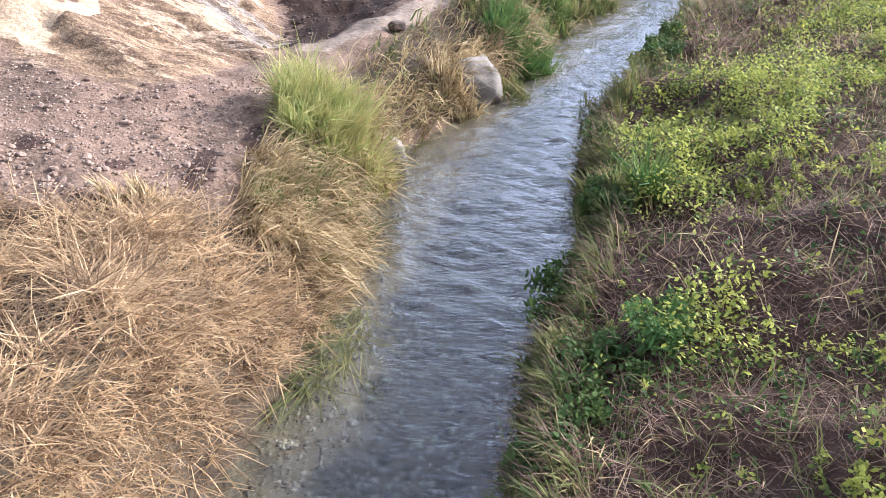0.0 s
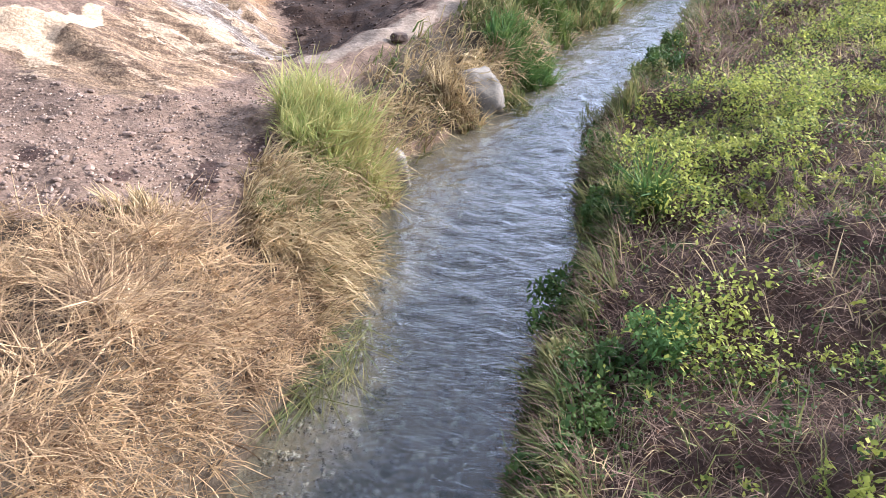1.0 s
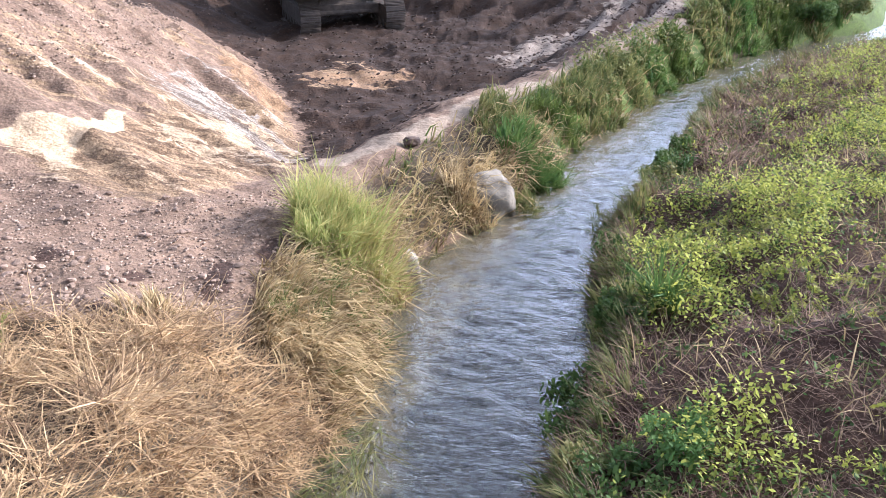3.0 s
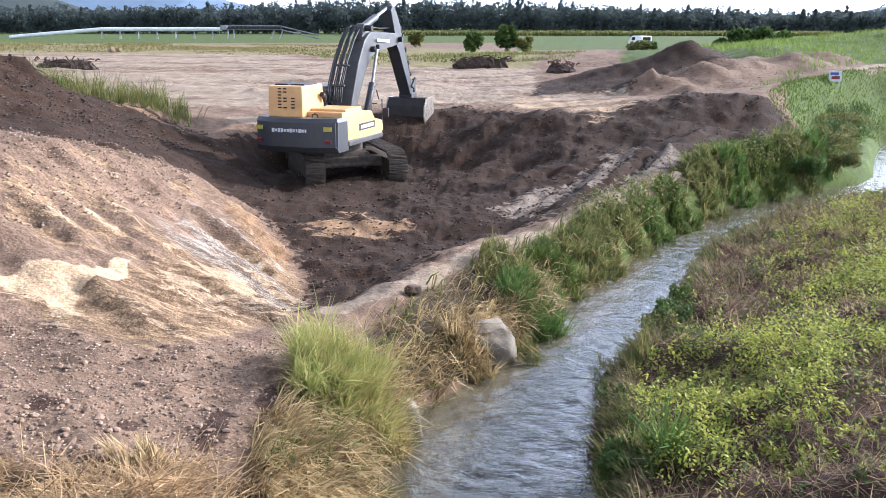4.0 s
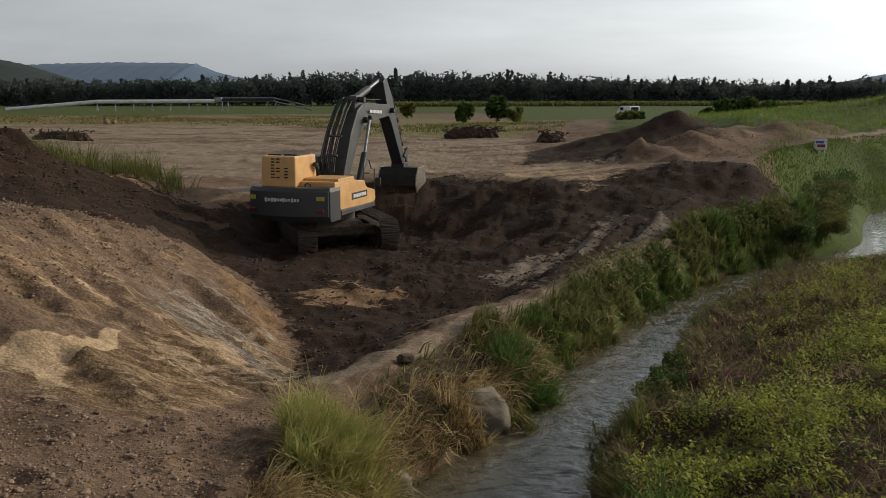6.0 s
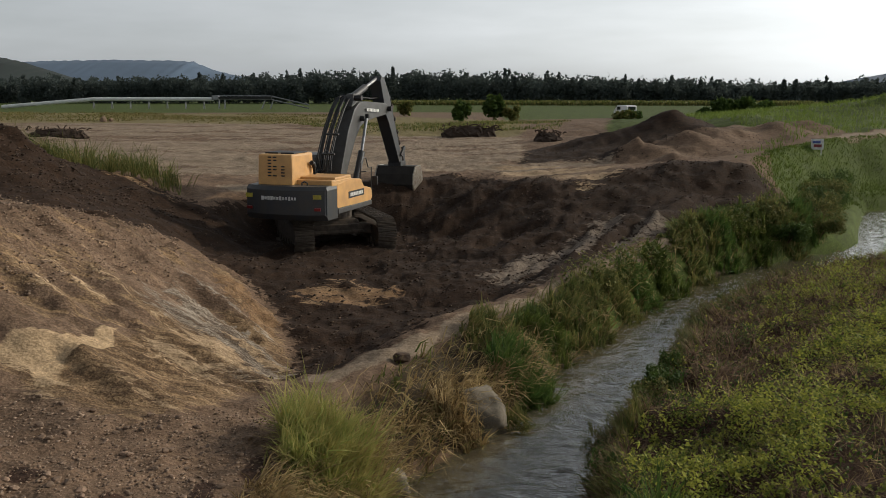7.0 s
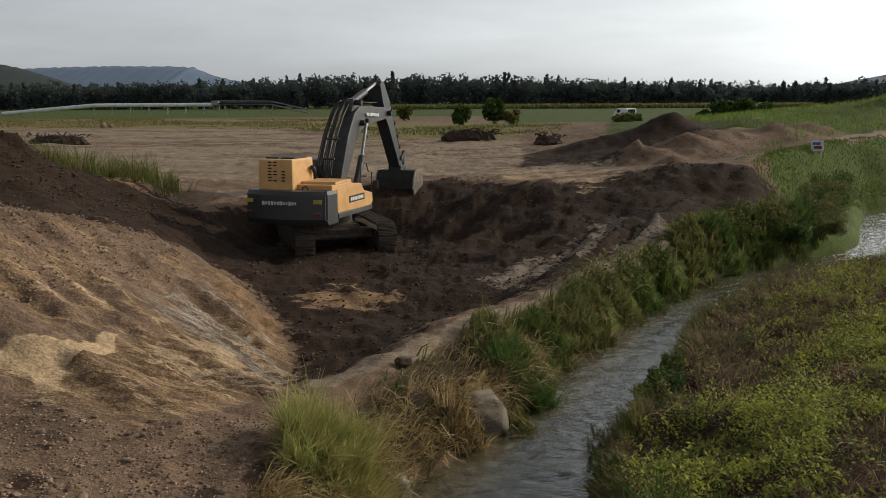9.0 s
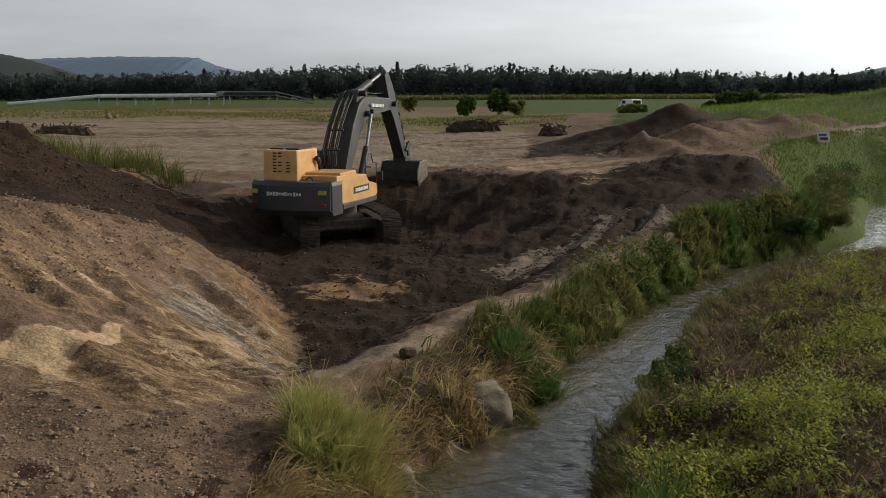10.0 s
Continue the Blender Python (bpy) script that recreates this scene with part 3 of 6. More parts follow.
    bp.inputs["Strength"].default_value, bp.inputs["Distance"].default_value = 0.55, 0.045
    nt.links.new(relief, bp.inputs["Height"])
    nt.links.new(bp.outputs["Normal"], b.inputs["Normal"])
    return m


def water_material():
    m = bpy.data.materials.new("stream_water")
    m.use_nodes = True
    nt = m.node_tree
    b = nt.nodes["Principled BSDF"]
    b.inputs["Base Color"].default_value = (0.8, 0.86, 0.82, 1)
    b.inputs["Roughness"].default_value, b.inputs["IOR"].default_value = 0.05, 1.33
    b.inputs["Transmission Weight"].default_value = 1.0
    b.inputs["Specular IOR Level"].default_value = 0.5
    b.inputs["Coat Weight"].default_value, b.inputs["Coat Roughness"].default_value, b.inputs["Coat IOR"].default_value = 0.8, 0.03, 1.42
    pos = nt.nodes.new("ShaderNodeNewGeometry")
    turn = nt.nodes.new("ShaderNodeMapping")
    turn.inputs["Rotation"].default_value = (0, 0, radians(20))
    turn.inputs["Scale"].default_value = (1.0, 1.8, 1.0)
    nt.links.new(pos.outputs["Position"], turn.inputs["Vector"])
    a, c = nt.nodes.new("ShaderNodeTexNoise"), nt.nodes.new("ShaderNodeTexNoise")
    a.inputs["Scale"].default_value, a.inputs["Detail"].default_value, a.inputs["Distortion"].default_value = 2.4, 4, 1.2
    c.inputs["Scale"].default_value, c.inputs["Detail"].default_value = 9.0, 3
    nt.links.new(turn.outputs["Vector"], a.inputs["Vector"])
    nt.links.new(turn.outputs["Vector"], c.inputs["Vector"])
    total = nt.nodes.new("ShaderNodeMath")
    total.operation = "MULTIPLY_ADD"
    total.inputs[1].default_value = 0.5
    nt.links.new(c.outputs["Fac"], total.inputs[0])
    nt.links.new(a.outputs["Fac"], total.inputs[2])
    bp = nt.nodes.new("ShaderNodeBump")
    bp.inputs["Strength"].default_value, bp.inputs["Distance"].default_value = 0.55, 0.05
    nt.links.new(total.outputs[0], bp.inputs["Height"])
    nt.links.new(bp.outputs["Normal"], b.inputs["Normal"])
    nt.links.new(bp.outputs["Normal"], b.inputs["Coat Normal"])
    return m


# ---------------------------------------------------------------- ground, one sheet to the horizon
CLAY_TOE = [(-5.6, 15.9), (-5.7, 18.9), (-5.0, 18.9), (-4.2, 17.9), (-2.9, 16.4), (-2.7, 13.8), (-3.2, 13.2), (-4.2, 15.3)]
OCHRE = [(-5.7, 21.3), (-4.8, 20.9), (-3.6, 18.9), (-3.7, 17.9), (-4.8, 18.9)]
STREAKED = [(-8.2, 17.0), (-7.2, 15.0), (-6.4, 14.4), (-5.7, 16.0), (-6.4, 17.2), (-7.2, 18.6)]
RIM = [(-12.0, 30.4), (-10.0, 29.4), (-8.3, 28.6), (-7.4, 28.6), (-7.6, 29.6), (-9.8, 30.4), (-11.5, 31.4)]
GRAVEL_HEAP = [(7.4, 40.6), (9.0, 45.2), (11, 47.2), (15.1, 49.2), (22.8, 56.5), (23.6, 53.0), (21.4, 49.0), (16.5, 44.5), (12.8, 43.0), (10.5, 41.0)]
SUNKEN = [(5.5, 58), (10, 125), (24.9, 132), (14, 78), (9, 60)]
DIKE_TRACK = [(20.4, 47.8), (25.6, 53.4), (40, 62), (40, 60.6), (26.2, 52.0), (21.2, 47.0)]
PATCH = [(-4.0, 21.5), (-3.1, 23.3), (-1.8, 23.2), (-1.0, 22.1), (-2.1, 20.8), (-3.6, 19.9)]
MEADOW = [(-160, 118), (-14, 104), (-8, 76), (10, 73), (16, 110), (-14, 150), (-160, 190)]
# Damp ovals on the gravel; the third paints the dark of a small hole.
DAMP_AND_HOLE = [(-2.6, 8.8, 0.2, 0.7), (-4.5, 8.8, 0.3, 0.35), (-3.5, 8.7, 0.18, 0.22), (-3.45, 7.75, 0.6, 0.3), (-2.2, 9.9, 0.3, 0.8)]
BERM_PATH = [(-2.0, 13.9), (0.0, 16.8), (2.6, 20.5), (5.4, 24.4), (7.4, 26.9), (9.4, 29.0)]
LEDGE = [(2.4, 43), (4.5, 43.8), (7.2, 40), (7.4, 37), (6.8, 34.7), (5.2, 33.2), (3.4, 35.6), (2.2, 37.6)]


def spacing(lo, hi, start, first, growth, top):
    """Steps that widen away from a fine middle."""
    up, s, p = [start], first, start
    while p < hi:
        p += s
        up.append(p)
        s = min(s * growth, top)
    down, s, p = [], first, start
    while p > lo:
        p -= s
        down.append(p)
        s = min(s * growth, top)
    return np.array(down[::-1] + up)


def ground():
    xs = spacing(-4200, 4200, -1.0, 0.055, 1.0085, 500)
    ys = spacing(-300, 4600, 7.0, 0.055, 1.0075, 500)
    X, Y = np.meshgrid(xs, ys)
    Z = height(X, Y)
    h, w = X.shape
    me = bpy.data.meshes.new("ground")
    me.vertices.add(h * w)
    me.vertices.foreach_set("co", np.stack([X, Y, Z], -1).astype(np.float32).ravel())
    j, i = np.meshgrid(np.arange(h - 1), np.arange(w - 1), indexing="ij")
    a = (j * w + i).ravel()
    loops = np.stack([a, a + 1, a + 1 + w, a + w], 1).astype(np.int32)
    me.loops.add(loops.size)
    me.loops.foreach_set("vertex_index", loops.ravel())
    me.polygons.add(len(a))
    me.polygons.foreach_set("loop_start", np.arange(len(a), dtype=np.int32) * 4)
    me.polygons.foreach_set("use_smooth", np.ones(len(a), bool))
    me.update(calc_edges=True)
    dl, sl, _ = near(WATER_LEFT, X, Y)
    dr, sr, _ = near(WATER_RIGHT, X, Y)
    wet = np.clip(0.5 + np.minimum(-sl * dl, sr * dr) / 0.3, 0, 1) * (Y < 70)
    spoil = np.clip(1 - soft(GRAVEL_HEAP, X, Y, 1.0) - soft(SUNKEN, X, Y, 3.0), 0, 1)
    slip = streaks(X, Y, 0.86, -0.5, 0.3, 2.2, 36)
    damp_and_hole = np.zeros(X.shape)
    for x0, y0, rx, ry in DAMP_AND_HOLE:
        damp_and_hole = np.maximum(damp_and_hole, 1.1 - np.hypot((X - x0) / rx, (Y - y0) / ry) + 0.35 * fbm(X, Y, 0.3, 3, 43))
    damp_and_hole = np.clip(damp_and_hole, 0, 1) * (Y < 13)
    path = np.clip(1.05 - near(BERM_PATH, X, Y)[0] / 0.55 + 0.3 * fbm(X, Y, 0.7, 3, 44), 0, 1)
    masks = {"sand": np.maximum.reduce([soft(SAND, X, Y), soft(SLOPE, X, Y, 1.5) * np.clip(0.24 + 0.32 * fbm(X, Y, 1.3, 4, 42) + 0.3 * slip, 0, 1), soft(STREAKED, X, Y, 1.2) * np.clip(0.5 + 0.5 * slip, 0, 1), soft(PATCH, X, Y, 1.0) * np.clip(0.5 + 0.8 * streaks(X, Y, 1.0, 0.15, 0.5, 2.5, 37), 0, 1), soft(RIM, X, Y, 0.8) * np.clip(0.6 + 0.7 * streaks(X, Y, 0.9, -0.44, 0.4, 3.0, 41), 0, 1)]),
             "dark": np.maximum(soft(PIT, X, Y, 1.3), soft(HEAP, X, Y, 1.5)) * spoil,
             "field": np.maximum.reduce([soft(FIELD, X, Y, 1.0) * np.clip(0.6 + 0.55 * streaks(X, Y, 1.0, 0.12, 1.6, 14, 39), 0, 1) * spoil, soft(DIKE_TRACK, X, Y, 0.6), path]),
             "hay": np.maximum(soft(HAY, X, Y), 0.75 * soft(RIVER_GRASS, X, Y) * (Y < 18)),
             "green": np.maximum.reduce([soft(DIKE, X, Y, 1.0), soft(DIKE_TOP, X, Y, 3.0), 0.8 * soft(RIVER_GRASS, X, Y) * (Y > 17), np.clip(2.6 - dl, 0, 1) * (sl > 0) * (Y > 28) * (Y < 70), np.clip((np.hypot(X, Y) - 165) / 20, 0, 1), np.clip((X - 40) / 10, 0, 1)]) * spoil * (1 - soft(DIKE_TRACK, X, Y, 0.6)),
             "meadow": soft(MEADOW, X, Y, 6.0) * spoil,
             "clay": soft(CLAY_TOE, X, Y, 1.0) * np.clip(0.5 + 0.9 * streaks(X, Y, 0.86, -0.5, 0.35, 2.5, 34), 0, 1),
             "silt": soft(CLAY, X, Y, 0.8) * np.clip(0.62 + 0.8 * streaks(X, Y, 0.45, 0.9, 0.5, 4.5, 33), 0, 1),
             "ochre": np.maximum(soft(OCHRE, X, Y, 0.5), soft(PATCH, X, Y, 0.8) * np.clip(0.45 + 0.9 * streaks(X, Y, 1.0, 0.15, 0.4, 2.0, 40), 0, 1)),
             "bare": soft(PALE, X, Y, 0.22) * np.clip(0.95 + 0.4 * fbm(X, Y, 0.6, 4, 35), 0, 1),
             "pale": np.maximum.reduce([soft(SAND, X, Y, 1.5) * np.clip(-0.1 + 1.0 * slip, 0, 1), soft(STREAKED, X, Y, 1.0) * np.clip(0.1 + 0.9 * slip, 0, 1),
                                        soft(LEDGE, X, Y, 1.0) * np.clip(0.72 + 0.8 * streaks(X, Y, 1, 0.1, 0.8, 5, 38), 0, 1)]),
             "mulch": np.maximum(damp_and_hole, np.clip(0.5 - sr * dr / 0.4, 0, 1) * (Y < 60) * (X < 60)), "bed": wet}
    for name, value in masks.items():
        at = me.attributes.new(name, "FLOAT", "POINT")
        at.data.foreach_set("value", value.astype(np.float32).ravel())
    me.materials.append(earth_material())
    return tagged(new("ground", me), "bare brown earth with gravel, sand, mown hay and grass", "ground", kind="structure")


ground()


def water():
    """The stream's surface between its two banks, with low ripples."""
    n, across = 1100, 60
    left, right = (np.array([(x, y) for x, y in line if y > -9]) for line in (WATER_LEFT, WATER_RIGHT))

    def even(line):
        s = np.concatenate([[0], np.cumsum(np.hypot(*np.diff(line, axis=0).T))])
        t = s[-1] * np.linspace(0, 1, n) ** 1.6
        return np.stack([np.interp(t, s, line[:, k]) for k in (0, 1)], 1)

    left, right = even(left), even(right)
    k = np.linspace(-0.16, 1.16, across)[None, :, None]
    P = left[:, None] * (1 - k) + right[:, None] * k
    X, Y = P[..., 0], P[..., 1]
    C, D = 0.94 * X - 0.34 * Y, 0.34 * X + 0.94 * Y
    calm = np.clip((Y - 5.5) / 4.0, 0.15, 1)
    Z = calm * (0.013 * lumps(C * 0.8, D * 1.3, 0.42, 11) + 0.016 * fbm(C, D * 1.4, 0.32, 3, 13, 0.5))
    verts = np.stack([X, Y, Z], -1).reshape(-1, 3).tolist()
    faces = [(j * across + i, j * across + i + 1, (j + 1) * across + i + 1, (j + 1) * across + i) for j in range(n - 1) for i in range(across - 1)]
    ob = sheet("water", verts, faces, water_material(), "clear shallow stream water with small ripples", "stream", kind="structure", smooth=True)
    ob.visible_shadow = False


water()

# ---------------------------------------------------------------- far woods and hills
def leaf_cloud(centres, radii, count, size, squash=1.0, seed=1):
    """Small four-cornered leaf clumps scattered in the outer shell of many ellipsoids: an array of corners."""
    r = np.random.default_rng(seed)
    which = r.integers(0, len(centres), count)
    d = r.normal(size=(count, 3))
    d /= np.linalg.norm(d, axis=1)[:, None]
    p = centres[which] + d * radii[which] * (r.uniform(0.25, 1, (count, 1)) ** 0.45)
    a = r.normal(size=(count, 3))
    a /= np.linalg.norm(a, axis=1)[:, None]
    b = np.cross(a, r.normal(size=(count, 3)))
    b /= np.linalg.norm(b, axis=1)[:, None]
    s = size * r.uniform(0.5, 1.4, (count, 1))
    return np.stack([p - a * s, p - b * s * 0.6, p + a * s, p + b * s * 0.6], 1).reshape(-1, 3)


def woods(mat):
    r = np.random.default_rng(5)
    c, rad = [], []
    for row in range(4):
        x = -320.0
        while x < 330:
            x += r.uniform(2.2, 5.0)
            y = 322 + row * 9 + r.uniform(-3, 3) - 0.03 * x
            tall = (9.3 + 2.0 * math.sin(x * 0.021 + 2.0) * math.sin(x * 0.0063 + 1.3) + r.uniform(-1.6, 1.4)) * (1 + row * 0.03)
            if r.random() < 0.14:
                for k in range(6):
                    u = k / 5
                    c.append((x, y, 2 + tall * (0.15 + 0.78 * u)))
                    rad.append(((1 - u) * 2.6 + 0.5,) * 2 + (tall * 0.13,))
            else:
                for k in range(5):
                    c.append((x + r.uniform(-1.8, 1.8), y + r.uniform(-1.5, 1.5), 2 + tall * r.uniform(0.25, 0.86)))
                    q = r.uniform(1.6, 3.1)
                    rad.append((q, q, q * 0.9))
            for k in range(4):
                c.append((x + r.uniform(-2, 2), y, 2 + tall * (0.2 + 0.15 * k)))
                rad.append((2.8, 1.5, 2.2))
    c, rad = np.array(c), np.array(rad)
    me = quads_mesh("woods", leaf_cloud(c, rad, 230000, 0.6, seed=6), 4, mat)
    tagged(new("far_woods", me), "dense dark green mixed forest edge behind the fields, haze in its colour", "forest", kind="stuff")



def hills():
    """Long wooded ridges; the far ones have distance haze painted in as blue."""
    for name, outline, y, depth, colour, label in (
            ("far_ridge", [(-1620, 90), (-1500, 104), (-1380, 110), (-1100, 116), (-900, 113), (-830, 110), (-790, 92), (-725, 72), (-600, 50), (-420, 20), (-300, 2)], 3000, 500, (0.11, 0.16, 0.235), "flat-topped wooded ridge, distance haze painted in as blue"),
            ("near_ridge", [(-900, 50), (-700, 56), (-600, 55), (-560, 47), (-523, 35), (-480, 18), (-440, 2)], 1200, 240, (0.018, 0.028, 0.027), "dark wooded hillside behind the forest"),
            ("far_ridge", [(1230, 2), (1290, 30), (1335, 52), (1400, 64), (1470, 76), (1560, 90), (1800, 90)], 3000, 500, (0.15, 0.19, 0.25), "distant hill with blue haze in its colour")):
        bm = bmesh.new()
        xs = np.linspace(outline[0][0], outline[-1][0], 160)
        top = np.interp(xs, *zip(*outline)) + lumps(xs, xs * 0, abs(outline[0][0] - outline[-1][0]) / 28, 4) * y * 0.0006
        rows = [[bm.verts.new((x, y + dy, max(1.5, 2 + (z - 2) * k))) for x, z in zip(xs, top)] for dy, k in ((-depth, 0), (-depth * 0.6, 0.45), (-depth * 0.2, 0.88), (0, 1), (depth * 0.5, 0.6), (depth, 0))]
        for a, b in zip(rows, rows[1:]):
            for i in range(len(a) - 1):
                bm.faces.new((a[i], a[i + 1], b[i + 1], b[i]))
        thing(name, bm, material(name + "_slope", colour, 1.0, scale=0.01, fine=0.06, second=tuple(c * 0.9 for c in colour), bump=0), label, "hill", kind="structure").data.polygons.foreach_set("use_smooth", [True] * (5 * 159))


hills()
# ---------------------------------------------------------------- excavator
YELLOW = material("yellow_paint", (0.66, 0.37, 0.13), 0.45, second=(0.52, 0.29, 0.11), scale=2.5, fine=40, bump=0.04, depth=0.004)
GREY = material("dark_grey_paint", (0.032, 0.036, 0.044), 0.45, second=(0.046, 0.043, 0.04), scale=3, fine=50, bump=0.05, depth=0.004)
SILVER = material("grey_boom_paint", (0.075, 0.075, 0.074), 0.45, second=(0.048, 0.046, 0.043), scale=3, fine=40, bump=0.05, depth=0.004)
BLACK = material("black_rubber", (0.018, 0.018, 0.02), 0.6, bump=0.05)
STEEL = material("muddy_steel", (0.085, 0.064, 0.047), 0.75, 0.2, second=(0.04, 0.03, 0.023), scale=6, fine=60, bump=0.4, depth=0.01, piece=0.25)
# Bucket shell steel, darker than the muddy steel above.
DARK_STEEL = material("dark_bucket_steel", (0.034, 0.027, 0.022), 0.7, 0.2, second=(0.018, 0.014, 0.011), scale=4, fine=40, bump=0.3, depth=0.01)
CHROME = material("chromed_rod", (0.34, 0.34, 0.35), 0.38, 1.0, bump=0)
# Worn cutting edge, and bucket cheeks with sunlight put into their bright colour.
WORN_SUNLIT = material("worn_sunlit_steel", (0.5, 0.47, 0.42), 0.35, 0.9, second=(0.25, 0.2, 0.15), scale=9)
WHITE = material("white_marking", (0.75, 0.75, 0.73), 0.6, bump=0)
SIGNAL = material("yellow_sticker", (0.5, 0.42, 0.06), 0.5, bump=0)
RED = material("red_tail_lamp", (0.22, 0.012, 0.015), 0.3, bump=0)
GLASS = material("tinted_cab_glass", (0.03, 0.035, 0.04), 0.05, bump=0)


def piece(name, me, parent, m):
    ob = new(name, me)
    ob.parent = parent
    ob.matrix_local = m
    return ob


def excavator():
    mach = base("excavator", pose(-3.95, 30.2, 0.43), "yellow and dark grey tracked excavator in the pit, bucket lifted", "excavator")
    under = pose(0, 0, 0, 0, 0, 20)

    # undercarriage
    def seat(ob, m):
        ob.matrix_local = m
        return ob

    car = bmesh.new()
    box(car, (1.9, 2.2, 0.42), pose(0, 0, 0.72), 0.06, (0.8, 0.8))
    for sy in (-1, 1):
        box(car, (2.4, 0.5, 0.34), pose(0, sy * 0.8, 0.62), 0.05)
    rod(car, (0, 0, 0.9), (0, 0, 1.4), 0.75, seg=32)
    seat(part("undercarriage", car, STEEL, mach, "muddy steel undercarriage"), under)
    shoe = bmesh.new()
    box(shoe, (0.62, 0.17, 0.035), None, 0.006)
    for k in (-0.055, 0.0, 0.055):
        box(shoe, (0.62, 0.018, 0.04), pose(0, k, 0.03))
    shoe = finish(shoe, "track_shoe")
    shoe.materials.append(STEEL)
    length, rad = 3.8, 0.5
    loop = 2 * length + math.tau * rad
    for side in (-1.35, 1.35):
        body = bmesh.new()
        prism(body, [(-2.0, 0.3), (-1.7, 0.18), (1.7, 0.18), (2.0, 0.3), (2.0, 0.62), (1.5, 0.72), (-1.5, 0.72), (-2.0, 0.62)], 0.34, None, 0.03)
        track = seat(part("track", body, STEEL, mach, "muddy steel crawler track"), under @ pose(side, 0, 0.06))
        for y in (-length / 2, length / 2):
            wheel = bmesh.new()
            rod(wheel, (-0.12, y, rad), (0.12, y, rad), rad - 0.05, seg=28)
            rod(wheel, (-0.2, y, rad), (0.2, y, rad), 0.2, seg=18)
            for k in range(16):
                box(wheel, (0.1, 0.07, 0.07), pose(0, y, rad) @ pose(0, 0, 0, k * 22.5) @ pose(0, 0, rad - 0.05))
            part("sprocket" if y < 0 else "idler", wheel, STEEL, track)
        for k in range(7):
            roll = rod(bmesh.new(), (-0.2, -1.5 + k * 0.5, 0.14), (0.2, -1.5 + k * 0.5, 0.14), 0.13, seg=14)
            part("roller", roll, STEEL, track)
        count = 56
        for k in range(count):
            s = loop * k / count
            if s < length:
                m = pose(0, -length / 2 + s, 2 * rad)
            elif s < length + math.pi * rad:
                a = (s - length) / rad
                m = pose(0, length / 2 + rad * math.sin(a), rad + rad * math.cos(a), -math.degrees(a))
            elif s < 2 * length + math.pi * rad:
                m = pose(0, length / 2 - (s - length - math.pi * rad), 0, 180)
            else:
                a = (s - 2 * length - math.pi * rad) / rad
                m = pose(0, -length / 2 - rad * math.sin(a), rad - rad * math.cos(a), 180 - math.degrees(a))
            piece("track_shoe", shoe, track, m)

    # upper structure: y is its front
    top = pose(0, 0, 0.31, 0, 0, -18)

    def put(name, bm, mat, label="", parent=mach):
        ob = part(name, bm, mat, parent, label)
        if parent is mach:
            ob.matrix_local = top
        return ob

    deck = bmesh.new()
    box(deck, (2.7, 3.3, 0.24), pose(0, -1.25, 1.18), 0.04)
    box(deck, (1.9, 1.75, 0.22), pose(-0.4, 1.2, 1.18), 0.04)
    put("deck", deck, GREY)
    cw = bmesh.new()
    n = 14
    arc = [(-1.38 + 2.76 * k / n, -3.42 + 0.3 * abs(-1 + 2 * k / n) ** 2.6) for k in range(n + 1)]
    for x0, x1 in ((0, 1),):
        lower = [cw.verts.new((x, y + 0.12, 0.94)) for x, y in arc] + [cw.verts.new((1.38, -2.3, 0.94)), cw.verts.new((-1.38, -2.3, 0.94))]
        mid = [cw.verts.new((x, y, 1.12)) for x, y in arc] + [cw.verts.new((1.38, -2.3, 1.12)), cw.verts.new((-1.38, -2.3, 1.12))]
        upper = [cw.verts.new((x, y + 0.02, 1.86)) for x, y in arc] + [cw.verts.new((1.38, -2.3, 1.86)), cw.verts.new((-1.38, -2.3, 1.86))]
        lip = [cw.verts.new((x * 0.97, y + 0.12, 1.98)) for x, y in arc] + [cw.verts.new((1.33, -2.3, 1.98)), cw.verts.new((-1.33, -2.3, 1.98))]
        rings = (lower, mid, upper, lip)
        for a, b in zip(rings, rings[1:]):
            for i in range(len(a)):
                cw.faces.new((a[i], a[(i + 1) % len(a)], b[(i + 1) % len(a)], b[i]))
        cw.faces.new(lower[::-1])
        cw.faces.new(lip)
    bmesh.ops.bevel(cw, geom=[e for e in cw.edges if abs(e.verts[0].co.x) > 1.3 and abs(e.verts[0].co.z - e.verts[1].co.z) > 0.3], offset=0.05, segments=2, affect="EDGES")
    weight = put("counterweight", cw, GREY, "dark grey cast counterweight")
    word = bmesh.new()
    for k, w in enumerate((0.1, 0.085, 0.085, 0.085, 0.085, 0.085, 0.085, 0.085, 0.06, 0.085, 0.085, 0.06)):
        box(word, (w * 0.85, 0.012, 0.085 + (0.035 if k in (0, 2, 3, 6, 9) else 0)), pose(-0.62 + k * 0.1, -3.425, 1.62))
    put("marking", word, WHITE, "row of white bars", weight)
    for x in (-1.16, 1.16):
        st = box(bmesh.new(), (0.26, 0.014, 0.13), pose(x, -3.30, 1.68, 0, 0, 10 if x > 0 else -10))
        put("sticker", st, SIGNAL, "yellow sticker", weight)
        lamp = box(bmesh.new(), (0.2, 0.05, 0.09), pose(x, -3.30, 1.3, 0, 0, 10 if x > 0 else -10), 0.015)
        put("tail_light", lamp, RED, "red tail lamp", weight)
    for x in (-0.55, 0.55):
        eye = tube(bmesh.new(), [(x - 0.09, -2.9, 1.97), (x - 0.09, -2.9, 2.06), (x, -2.9, 2.1), (x + 0.09, -2.9, 2.06), (x + 0.09, -2.9, 1.97)], 0.025)
